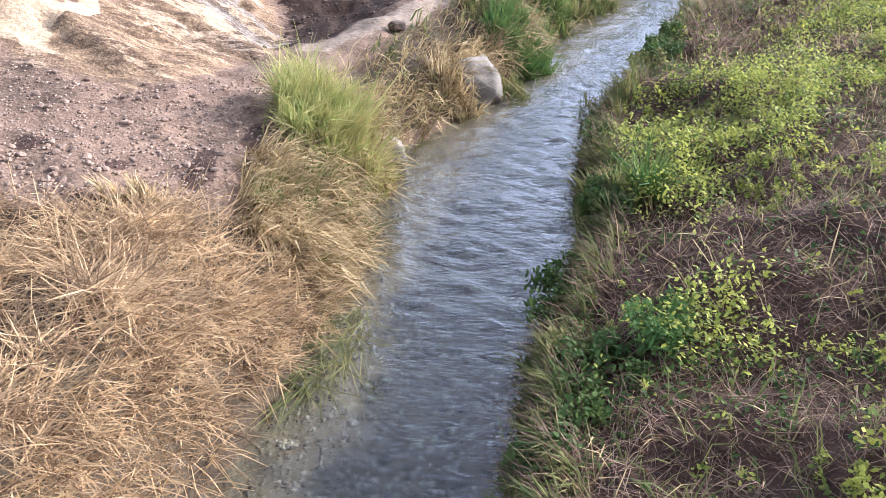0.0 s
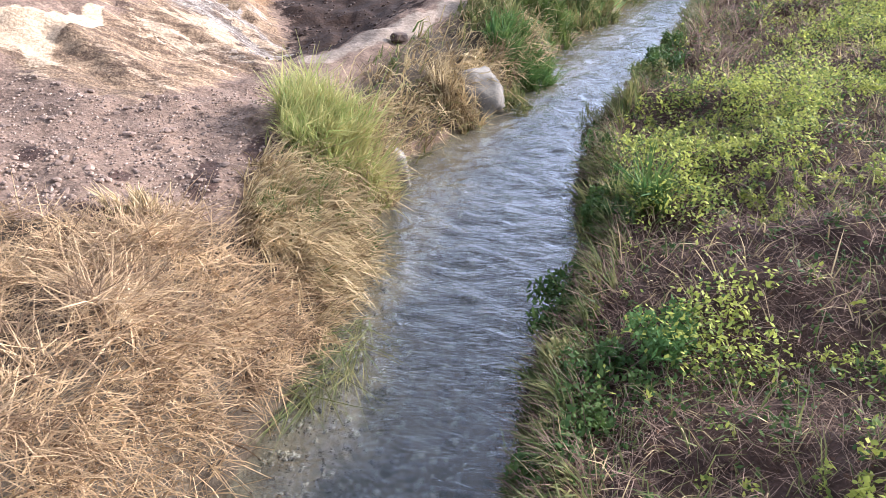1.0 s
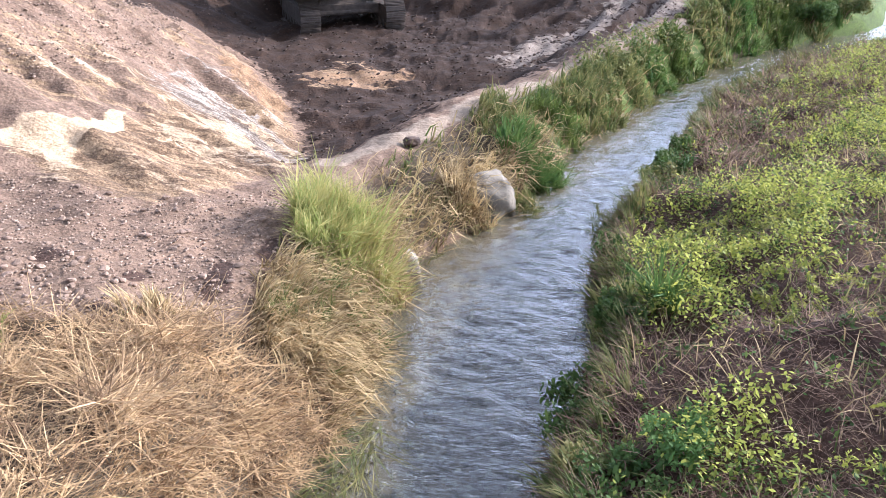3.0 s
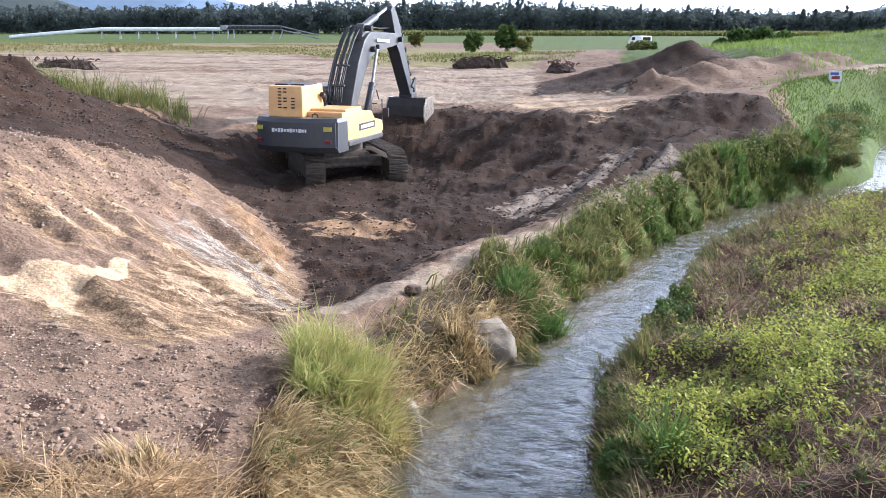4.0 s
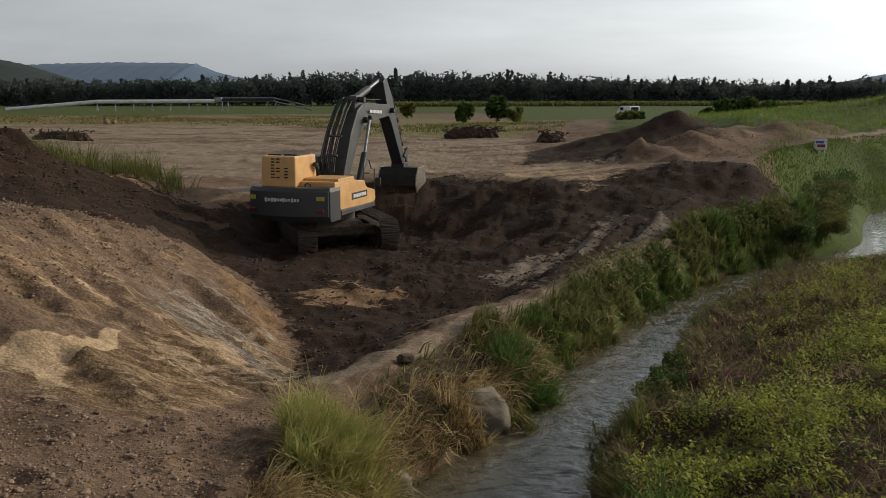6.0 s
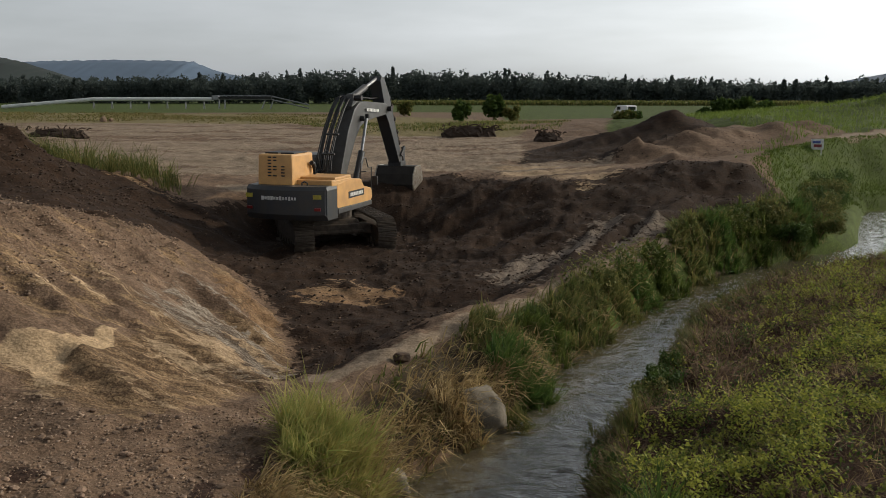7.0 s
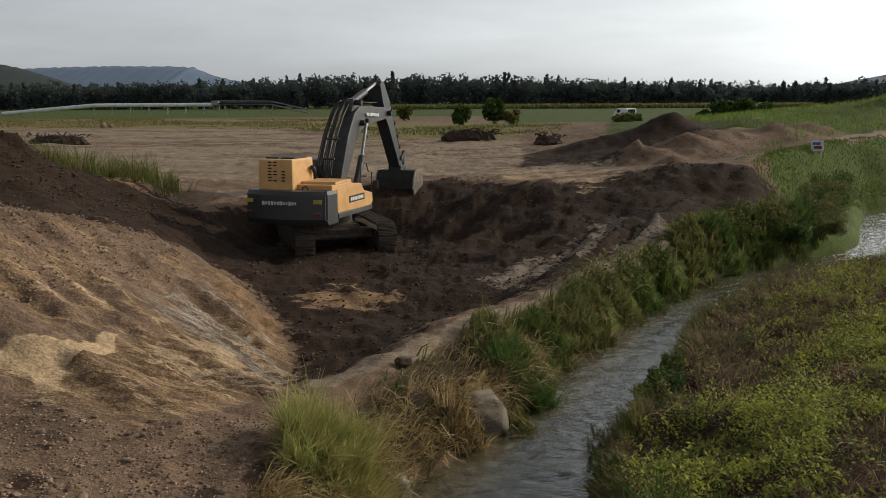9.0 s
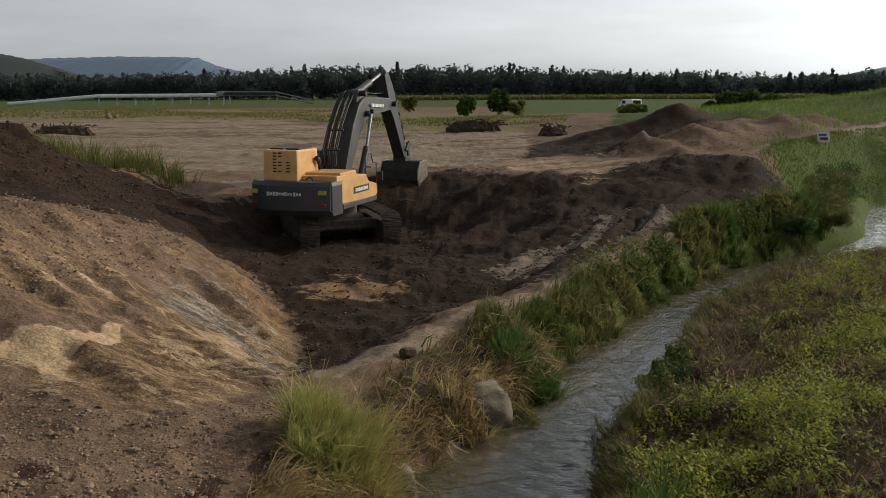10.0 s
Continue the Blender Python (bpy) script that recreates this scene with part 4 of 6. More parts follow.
        put("lifting_eye", eye, GREY, "", weight)

    # engine hood; black strips stand in for the shade inside its cooling slots
    hood = bmesh.new()
    box(hood, (1.2, 1.5, 0.98), pose(-0.44, -2.2, 2.43), 0.06, (0.97, 0.95))
    hood_ob = put("engine_hood", hood, YELLOW, "yellow engine hood with cooling slots")
    for col, zs in ((-0.62, range(7)), (-0.44, range(7)), (-0.16, range(3, 7))):
        for k in zs:
            if col == -0.44 and k in (2, 5):
                continue
            slot = box(bmesh.new(), (0.12, 0.02, 0.04), pose(col, -2.935 + k * -0.003, 2.83 - k * 0.095), 0.006)
            put("slot", slot, BLACK, "", hood_ob)
    for x in (-0.7, -0.15):
        lid = box(bmesh.new(), (0.46, 0.9, 0.05), pose(x, -2.2, 2.94), 0.02)
        put("hatch", lid, BLACK, "black hatch", hood_ob)
    low = bmesh.new()
    box(low, (2.3, 1.5, 0.2), pose(0.2, -1.9, 2.03), 0.04)
    box(low, (1.2, 1.2, 0.1), pose(0.75, -1.8, 2.16), 0.03)
    put("rear_cover", low, YELLOW)
    stack = bmesh.new()
    tube(stack, [(0.25, -1.6, 2.1), (0.25, -1.6, 2.45), (0.25, -1.68, 2.56), (0.25, -1.8, 2.6)], 0.075, 14)
    put("exhaust_pipe", stack, BLACK)

    # right side bodywork
    side = prism(bmesh.new(), [(-2.28, 1.2), (-2.28, 2.02), (-1.2, 2.06), (-0.35, 2.0), (-0.22, 1.7), (0.5, 1.62), (0.58, 1.3), (0.4, 1.16)], 0.75, pose(0.98, 0, 0), 0.05)
    side_ob = put("side_panel", side, YELLOW, "yellow right side bodywork")
    mark = bmesh.new()
    for k in range(8):
        box(mark, (0.014, 0.1, 0.11), pose(1.366, -1.25 + k * 0.13, 1.56))
    put("marking", mark, WHITE, "row of white bars", side_ob)
    back = box(bmesh.new(), (0.016, 1.25, 0.22), pose(1.356, -0.8, 1.56))
    put("marking_field", back, BLACK, "black field behind the bars", side_ob)
    skirt = box(bmesh.new(), (0.1, 2.7, 0.16), pose(1.33, -0.9, 1.13), 0.02)
    put("skirt", skirt, SILVER, "", side_ob)
    for a in ([(1.3, -0.3, 1.7), (1.3, -0.3, 2.5), (1.3, -0.15, 2.68), (1.3, 0.15, 2.64), (1.3, 0.34, 2.32), (1.3, 0.62, 2.3), (1.3, 0.62, 1.3)],
              [(0.95, 0.4, 1.6), (0.95, 0.4, 2.1), (1.02, 0.42, 2.16), (1.2, 0.42, 2.16)]):
        put("handrail", tube(bmesh.new(), a, 0.02), SILVER, "thin grey handrail")
    mirror = box(bmesh.new(), (0.2, 0.07, 0.3), pose(1.42, 0.66, 1.85), 0.03)
    put("mirror", mirror, BLACK)

    # cab on the left front
    cab = bmesh.new()
    prism(cab, [(-0.1, 1.25), (-0.1, 2.6), (0.05, 2.72), (1.45, 2.72), (1.75, 2.1), (1.85, 1.25)], 0.98, pose(-0.95, 0, 0), 0.05)
    cab_ob = put("cab", cab, GREY, "dark grey driver's cab")
    for size, at in (((0.8, 0.02, 0.75), (-0.95, -0.108, 2.15)), ((0.02, 0.6, 0.8), (-1.447, 0.35, 2.12)), ((0.02, 0.6, 0.8), (-1.447, 1.08, 2.12)), ((0.02, 1.2, 0.6), (-0.452, 0.7, 2.2))):
        put("window", box(bmesh.new(), size, pose(*at), 0.004), GLASS, "", cab_ob)
    put("handrail", tube(bmesh.new(), [(-1.5, -0.9, 1.4), (-1.52, -0.9, 2.5), (-1.5, -0.75, 2.62), (-1.46, -0.2, 2.62)], 0.025), SILVER, "", cab_ob)
    put("mirror", box(bmesh.new(), (0.06, 0.22, 0.34), pose(-1.62, 1.2, 2.4), 0.02), BLACK, "", cab_ob)

    # boom: two side plates and top and bottom plates as one box section
    boom = prism(bmesh.new(), [(0.05, 1.6), (0.5, 1.55), (0.95, 2.3), (1.6, 3.25), (2.1, 3.68), (2.8, 3.86), (4.5, 3.98), (4.85, 4.1), (4.85, 4.3), (4.5, 4.42), (2.6, 4.5), (2.0, 4.46), (1.55, 4.22), (1.0, 3.5), (0.4, 2.3)], 0.5, pose(0.05, 0, 0), 0.03)
    boom_ob = put("boom", boom, SILVER, "grey box-section boom")
    bars = bmesh.new()
    for k in range(9):
        box(bars, (0.012, 0.1, 0.11), pose(0.367, 2.55 + k * 0.13, 4.2 - 0.006 * k, 3))
    put("marking", bars, WHITE, "row of white bars", boom_ob)
    for y, z in ((2.1, 3.9), (4.75, 4.2), (1.85, 4.62)):
        put("pin", rod(bmesh.new(), (-0.36, y, z), (0.46, y, z), 0.1, seg=16), BLACK, "", boom_ob)
    lug = prism(bmesh.new(), [(1.55, 4.3), (2.2, 4.5), (2.0, 4.78), (1.72, 4.76)], 0.3, pose(0.05, 0, 0), 0.02)
    put("lug", lug, SILVER, "", boom_ob)
    for x in (-0.42, 0.52):
        put("boom_cylinder", rod(bmesh.new(), (x, 0.85, 1.35), (x, 1.62, 2.75), 0.12, seg=18), GREY, "dark hydraulic cylinder")
        put("piston_rod", rod(bmesh.new(), (x, 1.62, 2.75), (x, 2.1, 3.9), 0.055, seg=14), CHROME, "chromed piston rod")
        lampb = box(bmesh.new(), (0.14, 0.12, 0.16), pose(x * 0.95, 2.25, 3.98), 0.03)
        put("work_lamp", lampb, BLACK, "", boom_ob)
    put("stick_cylinder", rod(bmesh.new(), (0.05, 1.85, 4.62), (0.05, 3.1, 5.0), 0.13, seg=18), GREY, "dark hydraulic cylinder")
    put("piston_rod", rod(bmesh.new(), (0.05, 3.1, 5.0), (0.05, 4.2, 5.33), 0.06, seg=14), CHROME, "chromed piston rod")
    for k in range(8):
        x = -0.46 + 0.075 * k
        off = 0.03 * (k % 3)
        put("hose", tube(bmesh.new(), [(x, 0.0, 2.2), (x, 0.15 - off, 2.75), (x, 0.6 - off, 3.5 + off), (x, 1.2 - off, 4.2 + off), (x, 1.7, 4.62 + off), (x, 2.3, 4.66)], 0.03, 8), BLACK, "black hydraulic hose")
    for z in (2.75, 3.4):
        put("hose_clamp", box(bmesh.new(), (0.5, 0.07, 0.05), pose(-0.08, (z - 2.75) * 0.6 + 0.1, z, 35)), SILVER)
    for k in range(3):
        x = -0.12 + 0.1 * k
        put("hose", tube(bmesh.new(), [(x, 2.3, 4.66), (x, 3.5, 4.6), (x, 4.4, 4.62), (x, 4.9, 4.75), (x, 5.05, 4.4), (x, 5.1, 4.0)], 0.022, 8), BLACK, "black hydraulic hose")

    # stick, linkage and bucket
    stick = prism(bmesh.new(), [(4.05, 5.25), (4.2, 5.42), (4.42, 5.4), (4.95, 4.75), (5.35, 3.9), (6.3, 2.2), (6.2, 2.0), (6.0, 2.02), (4.85, 3.75), (4.5, 4.05), (4.45, 4.4)], 0.46, pose(0.05, 0, 0), 0.03)
    put("stick", stick, GREY, "dark grey dipper arm")
    put("bucket_cylinder", rod(bmesh.new(), (0.05, 5.0, 4.75), (0.05, 5.85, 3.5), 0.1, seg=16), GREY, "dark hydraulic cylinder")
    put("piston_rod", rod(bmesh.new(), (0.05, 5.85, 3.5), (0.05, 6.45, 2.65), 0.05, seg=14), CHROME, "chromed piston rod")
    for x in (-0.22, 0.32):
        put("link", prism(bmesh.new(), [(6.38, 2.7), (6.52, 2.62), (6.12, 2.28), (6.0, 2.38)], 0.06, pose(x, 0, 0)), GREY)
        put("link", prism(bmesh.new(), [(6.36, 2.64), (6.52, 2.68), (6.62, 2.02), (6.46, 1.98)], 0.06, pose(x * 0.8, 0, 0)), GREY)
    for k in range(4):
        x, o = -0.17 + 0.12 * k, 0.05 * (k % 2)
        put("hose", tube(bmesh.new(), [(x, 4.75, 4.95), (x, 5.2 + o, 4.6), (x, 5.42 + o, 4.0), (x, 5.78 + o, 3.3), (x, 6.0 + o, 3.05), (x, 6.1 - o, 2.7)], 0.035, 8), BLACK, "black hydraulic hose")
    for y, z in ((5.25, 4.3), (5.5, 3.8), (5.78, 3.28), (6.0, 2.85)):
        put("hose_clamp", box(bmesh.new(), (0.52, 0.1, 0.16), pose(0.05, y, z, 30), 0.02), STEEL)
    quick = box(bmesh.new(), (0.55, 0.6, 0.24), pose(0.05, 6.3, 1.98), 0.04)
    put("quick_coupler", quick, BLACK, "black quick coupler")
    # bucket: a curved open shell with thick side cheeks, its mouth towards the front
    curve = [(5.95, 1.9), (5.72, 1.6), (5.66, 1.2), (5.8, 0.85), (6.1, 0.68), (6.7, 0.62), (7.0, 0.6)]
    inner = [(7.0, 0.64), (6.7, 0.67), (6.13, 0.74), (5.86, 0.9), (5.73, 1.22), (5.79, 1.57), (6.0, 1.84)]
    shell = prism(bmesh.new(), curve + inner, 1.62, pose(0.15, 0, 0))
    bucket = put("bucket", shell, DARK_STEEL, "dark steel digging bucket")
    for x in (-0.66, 0.96):
        cheek = prism(bmesh.new(), [(5.95, 1.92), (5.7, 1.6), (5.64, 1.2), (5.78, 0.83), (6.1, 0.66), (7.05, 0.58), (6.95, 0.9), (6.7, 1.7), (6.55, 1.92)], 0.05, pose(x, 0, 0), 0.01)
        put("side_plate", cheek, WORN_SUNLIT, "steel side plate, sunlit brightness in its colour", bucket)
    put("cutting_edge", box(bmesh.new(), (1.66, 0.2, 0.05), pose(0.15, 7.05, 0.61)), WORN_SUNLIT, "", bucket)
    put("top_plate", box(bmesh.new(), (1.62, 0.62, 0.06), pose(0.15, 6.25, 1.88)), DARK_STEEL, "", bucket)
    return mach


excavator()
# ---------------------------------------------------------------- plants
def leaf_material(name, colour, second, through=0.35, rough=0.6, spread=0.35):
    """Leaf or blade: part of the light shines through; each one differs a little."""
    m = bpy.data.materials.new(name)
    m.use_nodes = True
    nt = m.node_tree
    nt.nodes.clear()
    pos = nt.nodes.new("ShaderNodeNewGeometry")
    mix = nt.nodes.new("ShaderNodeMix")
    mix.data_type = "RGBA"
    mix.inputs[6].default_value, mix.inputs[7].default_value = (*colour, 1), (*second, 1)
    noise_node = nt.nodes.new("ShaderNodeTexNoise")
    noise_node.inputs["Scale"].default_value, noise_node.inputs["Detail"].default_value = 2.6, 5
    nt.links.new(pos.outputs["Position"], noise_node.inputs["Vector"])
    add = nt.nodes.new("ShaderNodeMath")
    add.operation = "MULTIPLY_ADD"
    add.inputs[1].default_value = 1.0
    nt.links.new(pos.outputs["Random Per Island"], add.inputs[0])
    shift = nt.nodes.new("ShaderNodeMapRange")
    shift.inputs["From Min"].default_value, shift.inputs["From Max"].default_value = 0.3, 0.7
    shift.inputs["To Min"].default_value, shift.inputs["To Max"].default_value = -0.5, 0.5
    nt.links.new(noise_node.outputs["Fac"], shift.inputs["Value"])
    nt.links.new(shift.outputs[0], add.inputs[2])
    nt.links.new(add.outputs[0], mix.inputs[0])
    b = nt.nodes.new("ShaderNodeBsdfPrincipled")
    b.inputs["Roughness"].default_value = rough
    b.inputs["Specular IOR Level"].default_value = 0.12
    tr = nt.nodes.new("ShaderNodeBsdfTranslucent")
    both = nt.nodes.new("ShaderNodeMixShader")
    both.inputs[0].default_value = through
    end = nt.nodes.new("ShaderNodeOutputMaterial")
    nt.links.new(mix.outputs[2], b.inputs["Base Color"])
    nt.links.new(mix.outputs[2], tr.inputs["Color"])
    nt.links.new(b.outputs[0], both.inputs[1])
    nt.links.new(tr.outputs[0], both.inputs[2])
    nt.links.new(both.outputs[0], end.inputs["Surface"])
    return m


STRAW = leaf_material("straw", (0.58, 0.4, 0.205), (0.17, 0.105, 0.055), 0.2)
DRY = leaf_material("dry_grass", (0.56, 0.42, 0.21), (0.16, 0.11, 0.052), 0.3)
GREEN = leaf_material("grass_green", (0.075, 0.105, 0.028), (0.23, 0.21, 0.075), 0.4)
BRIGHT = leaf_material("bright_grass", (0.24, 0.28, 0.075), (0.46, 0.4, 0.15), 0.45)
LUSH = leaf_material("lush_grass", (0.06, 0.12, 0.028), (0.13, 0.18, 0.045), 0.4)
WEED = leaf_material("weed_leaf", (0.5, 0.5, 0.09), (0.13, 0.175, 0.038), 0.45)
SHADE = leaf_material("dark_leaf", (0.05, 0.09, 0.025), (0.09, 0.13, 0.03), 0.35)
TWIG = leaf_material("dead_stalk", (0.3, 0.205, 0.14), (0.07, 0.04, 0.026), 0.05, 0.9)
DARK_GRASS = leaf_material("sedge", (0.055, 0.085, 0.018), (0.12, 0.15, 0.035), 0.45)
DEAD = leaf_material("dead_leaf", (0.13, 0.07, 0.04), (0.06, 0.035, 0.022), 0.1, 0.9)


def scatter(poly, n, seed, thin=None):
    """Random places inside an outline; thin gives the share that stays."""
    r = np.random.default_rng(seed)
    xs, ys = zip(*poly)
    X, Y = r.uniform(min(xs), max(xs), n * 4), r.uniform(min(ys), max(ys), n * 4)
    ok = inside(poly, X, Y) > 0
    if thin is not None:
        ok &= r.random(len(X)) < thin(X, Y)
    return X[ok][:n], Y[ok][:n]


def blades(X, Y, length, width, lean, droop, seed, lift=0.0, toward=None, Z=None, clump=0.0):
    """Bent strips of two pieces that stand or lie at the places: an array of corners, four to a face."""
    r = np.random.default_rng(seed)
    n = len(X)
    tuft = None
    if clump:
        table = r.random((4, 4096))
        cell = (np.floor(X / clump).astype(int) * 73 + np.floor(Y / clump).astype(int) * 1913) % 4096
        tuft = table[:, cell]
        X = (np.floor(X / clump) + tuft[0]) * clump + r.normal(0, clump * 0.16, n)
        Y = (np.floor(Y / clump) + tuft[1]) * clump + r.normal(0, clump * 0.16, n)
    Z = (height(X, Y) if Z is None else Z) + (lift if np.isscalar(lift) else lift)
    a = r.uniform(0, math.tau, n) if toward is None else toward + r.normal(0, 0.7, n)
    L = r.uniform(*length, n)[:, None]
    if clump:
        a = (tuft[2] * math.tau if toward is None else toward + (tuft[2] - 0.5) * 2.6) + r.normal(0, 0.4, n)
        L = L * (0.5 + 0.8 * tuft[3])[:, None]
    W = r.uniform(*width, n)[:, None] / 2
    t0, t1 = np.radians(r.uniform(*lean, n)), np.radians(r.uniform(*droop, n))
    d = np.stack([np.cos(a), np.sin(a), np.zeros(n)], 1)
    up = np.array([0, 0, 1.0])
    p0 = np.stack([X, Y, Z - 0.01], 1)
    p1 = p0 + L * 0.55 * (np.sin(t0)[:, None] * d + np.cos(t0)[:, None] * up)
    t1 = t0 + t1
    p2 = p1 + L * 0.45 * (np.sin(t1)[:, None] * d + np.cos(t1)[:, None] * up)
    turn = a + math.pi / 2 + r.normal(0, 0.5, n)
    s = np.stack([np.cos(turn), np.sin(turn), r.normal(0, 0.35, n)], 1)
    return np.stack([p0 - s * W, p0 + s * W, p1 + s * W * 0.8, p1 - s * W * 0.8, p1 - s * W * 0.8, p1 + s * W * 0.8, p2 + s * W * 0.15, p2 - s * W * 0.15], 1).reshape(-1, 3)


def stuff(name, verts, mat, label, category):
    return tagged(new(name, quads_mesh(name, verts, 4, mat)), label, category, kind="stuff")


def leaves(P, size, seed, flat=0.5):
    """Pointed leaves at the places, tilted round the level."""
    r = np.random.default_rng(seed)
    n = len(P)
    a = r.uniform(0, math.tau, n)
    u = np.stack([np.cos(a), np.sin(a), r.normal(0, flat, n)], 1)
    v = np.stack([-np.sin(a), np.cos(a), r.normal(0, flat, n)], 1)
    s = r.uniform(*size, n)[:, None]
    return np.stack([P - u * s, P - v * s * 0.55 + u * s * 0.1, P + u * s, P + v * s * 0.55 + u * s * 0.1], 1).reshape(-1, 3)


def plants(X, Y, per, radius, tall, size, seed):
    """Low leafy weeds: rings of leaves on short stalks round each place."""
    r = np.random.default_rng(seed)
    n = len(X)
    k = np.repeat(np.arange(n), per)
    grow = (r.uniform(0.55, 1.2, n) * (0.35 + 1.3 * np.clip(0.5 + 0.8 * fbm(X, Y, 0.9, 2, 55), 0, 1)))[k]
    a, d = r.uniform(0, math.tau, n * per), np.sqrt(r.random(n * per))
    x, y = X[k] + np.cos(a) * d * radius * grow, Y[k] + np.sin(a) * d * radius * grow
    z = height(X, Y)[k] + tall * grow * (1.0 - 0.75 * d * d) * r.uniform(0.45, 1.05, n * per)
    return leaves(np.stack([x, y, z], 1), size, seed + 1)


# mown hay on the bank
hx, hy = scatter([(-8, 2.6), (-2.35, 2.6), (-1.75, 6), (-1.15, 7.9), (-1.7, 8.1), (-2.4, 7.9), (-3.2, 7.5), (-4.4, 7.35), (-8, 7.3)], 36000, 41, lambda x, y: np.clip(1.35 - 0.17 * np.abs(x + 2.5), 0.2, 1) * np.clip(0.72 + 0.9 * fbm(x, y, 0.55, 3, 40), 0.08, 1))
pile = 0.17 * np.clip(0.6 + 1.2 * fbm(hx, hy, 0.8, 3, 42), 0, 1.8) * np.random.default_rng(3).random(len(hx))
stuff("hay", blades(hx, hy, (0.2, 0.65), (0.005, 0.0135), (58, 98), (-15, 30), 43, pile), STRAW, "loose mown straw-coloured hay lying on the bank", "hay")
# dry and green grass down the left bank
left = scatter(RIVER_GRASS, 13000, 44, lambda x, y: np.clip(0.85 - 0.03 * y + 0.5 * fbm(x, y, 1.2, 3, 45), 0, 1) * np.clip(1.7 - y / 24, 0.25, 1))
stuff("dry_bank_grass", blades(*left, (0.3, 0.75), (0.01, 0.026), (20, 80), (20, 80), 46, toward=-0.5, clump=0.16), DRY, "withered yellow-brown grass hanging over the stream bank", "grass")
left = scatter(RIVER_GRASS, 15000, 47, lambda x, y: np.clip(0.45 - 0.9 * fbm(x, y, 1.2, 3, 45), 0, 1))
stuff("green_bank_grass", blades(*left, (0.2, 0.55), (0.012, 0.03), (5, 55), (15, 70), 48, toward=-0.4, clump=0.17), GREEN, "green grass on the stream bank", "grass")
edge = scatter([(-2.1, 8.0), (-1.2, 7.6), (-0.95, 9.6), (-1.2, 10.0), (-2.2, 9.4)], 5000, 49)
stuff("mixed_bank_grass", blades(*edge, (0.25, 0.6), (0.008, 0.018), (30, 85), (10, 60), 50, toward=-0.3, clump=0.12), DRY, "flattened dry grass between hay and stream", "grass")
trail = scatter([(-1.5, 6.3), (-0.75, 7.0), (-0.75, 8.0), (-1.15, 7.8)], 200, 51)
stuff("trailing_grass", blades(*trail, (0.5, 0.9), (0.006, 0.011), (75, 92), (-4, 8), 52, toward=-1.9, Z=np.full(len(trail[0]), 0.03)), GREEN, "long grass blades trailing on the water", "grass")


def tussock(x, y, rx, ry, n, length, mat, seed, label):
    r = np.random.default_rng(seed)
    a, d = r.uniform(0, math.tau, n), np.sqrt(r.random(n))
    X, Y = x + rx * d * np.cos(a), y + ry * d * np.sin(a)
    me = quads_mesh("grass_tussock", blades(X, Y, length, (0.012 + 0.001 * max(0, y - 10), 0.028 + 0.0018 * max(0, y - 10)), (2, 34), (5, 60), seed + 1, clump=0.1 + 0.006 * max(0, y - 10)), 4, mat)
    top = base("grass_tussock", pose(0, 0, 0), label, "grass tussock", "tussocks on the banks")
    tagged(new("green_tuft", me), kind="stuff").parent = top
    keep = d > 0.55
    me = quads_mesh("withered_blades", blades(X[keep][::5], Y[keep][::5], (length[0] * 0.7, length[1] * 0.8), (0.009, 0.02), (20, 60), (20, 70), seed + 2), 4, DRY if mat is not DRY else BRIGHT)
    tagged(new("withered_fringe", me), kind="stuff").parent = top


tussock(-1.45, 10.7, 0.6, 0.7, 3200, (0.55, 1.0), BRIGHT, 60, "tall bright yellow-green grass tussock on the stream bank")
tussock(-1.0, 11.0, 0.35, 0.5, 1500, (0.35, 0.7), DRY, 62, "withered reddish grass tussock beside the green one")
tussock(2.45, 9.25, 0.14, 0.3, 420, (0.3, 0.7), LUSH, 64, "narrow upright bright green grass tussock among weeds")
tussock(1.45, 15.9, 0.6, 0.7, 2000, (0.3, 0.65), LUSH, 66, "lush green reed-like grass clump at the water")
tussock(0.9, 17.0, 0.5, 0.7, 1100, (0.25, 0.5), GREEN, 68, "dull green grass clump on the berm")
tussock(2.0, 9.75, 0.3, 0.4, 800, (0.2, 0.5), BRIGHT, 70, "light green grass cushion over the water's edge")
tussock(2.6, 13.3, 0.45, 0.7, 1100, (0.2, 0.5), GREEN, 72, "dull green grass tuft at the water's edge")
tussock(2.1, 18.0, 0.5, 0.6, 900, (0.2, 0.5), DARK_GRASS, 190, "dark green sedge clump on the berm")
tussock(2.7, 19.1, 0.5, 0.6, 900, (0.2, 0.45), GREEN, 193, "dull green grass clump on the berm")
tussock(3.3, 20.0, 0.55, 1.0, 1200, (0.2, 0.5), GREEN, 74, "tall dull green grass clump on the berm")
tussock(-1.55, 8.6, 0.4, 0.5, 1100, (0.2, 0.45), GREEN, 78, "green grass clump between the hay and the stream")
tussock(-1.25, 9.5, 0.3, 0.5, 800, (0.2, 0.5), LUSH, 178, "dark green grass clump low on the bank")
tussock(0.2, 13.6, 0.4, 0.35, 700, (0.3, 0.6), DRY, 181, "withered grass clump beside the boulder")
tussock(1.25, 14.5, 0.25, 0.3, 500, (0.2, 0.45), GREEN, 184, "green grass clump at the boulder's foot")
tussock(-4.45, 7.0, 0.28, 0.4, 420, (0.12, 0.32), BRIGHT, 187, "short green grass tuft in the mown hay")
tussock(-3.0, 7.75, 0.25, 0.2, 350, (0.15, 0.35), DRY, 76, "small dry grass tuft at the gravel's edge")


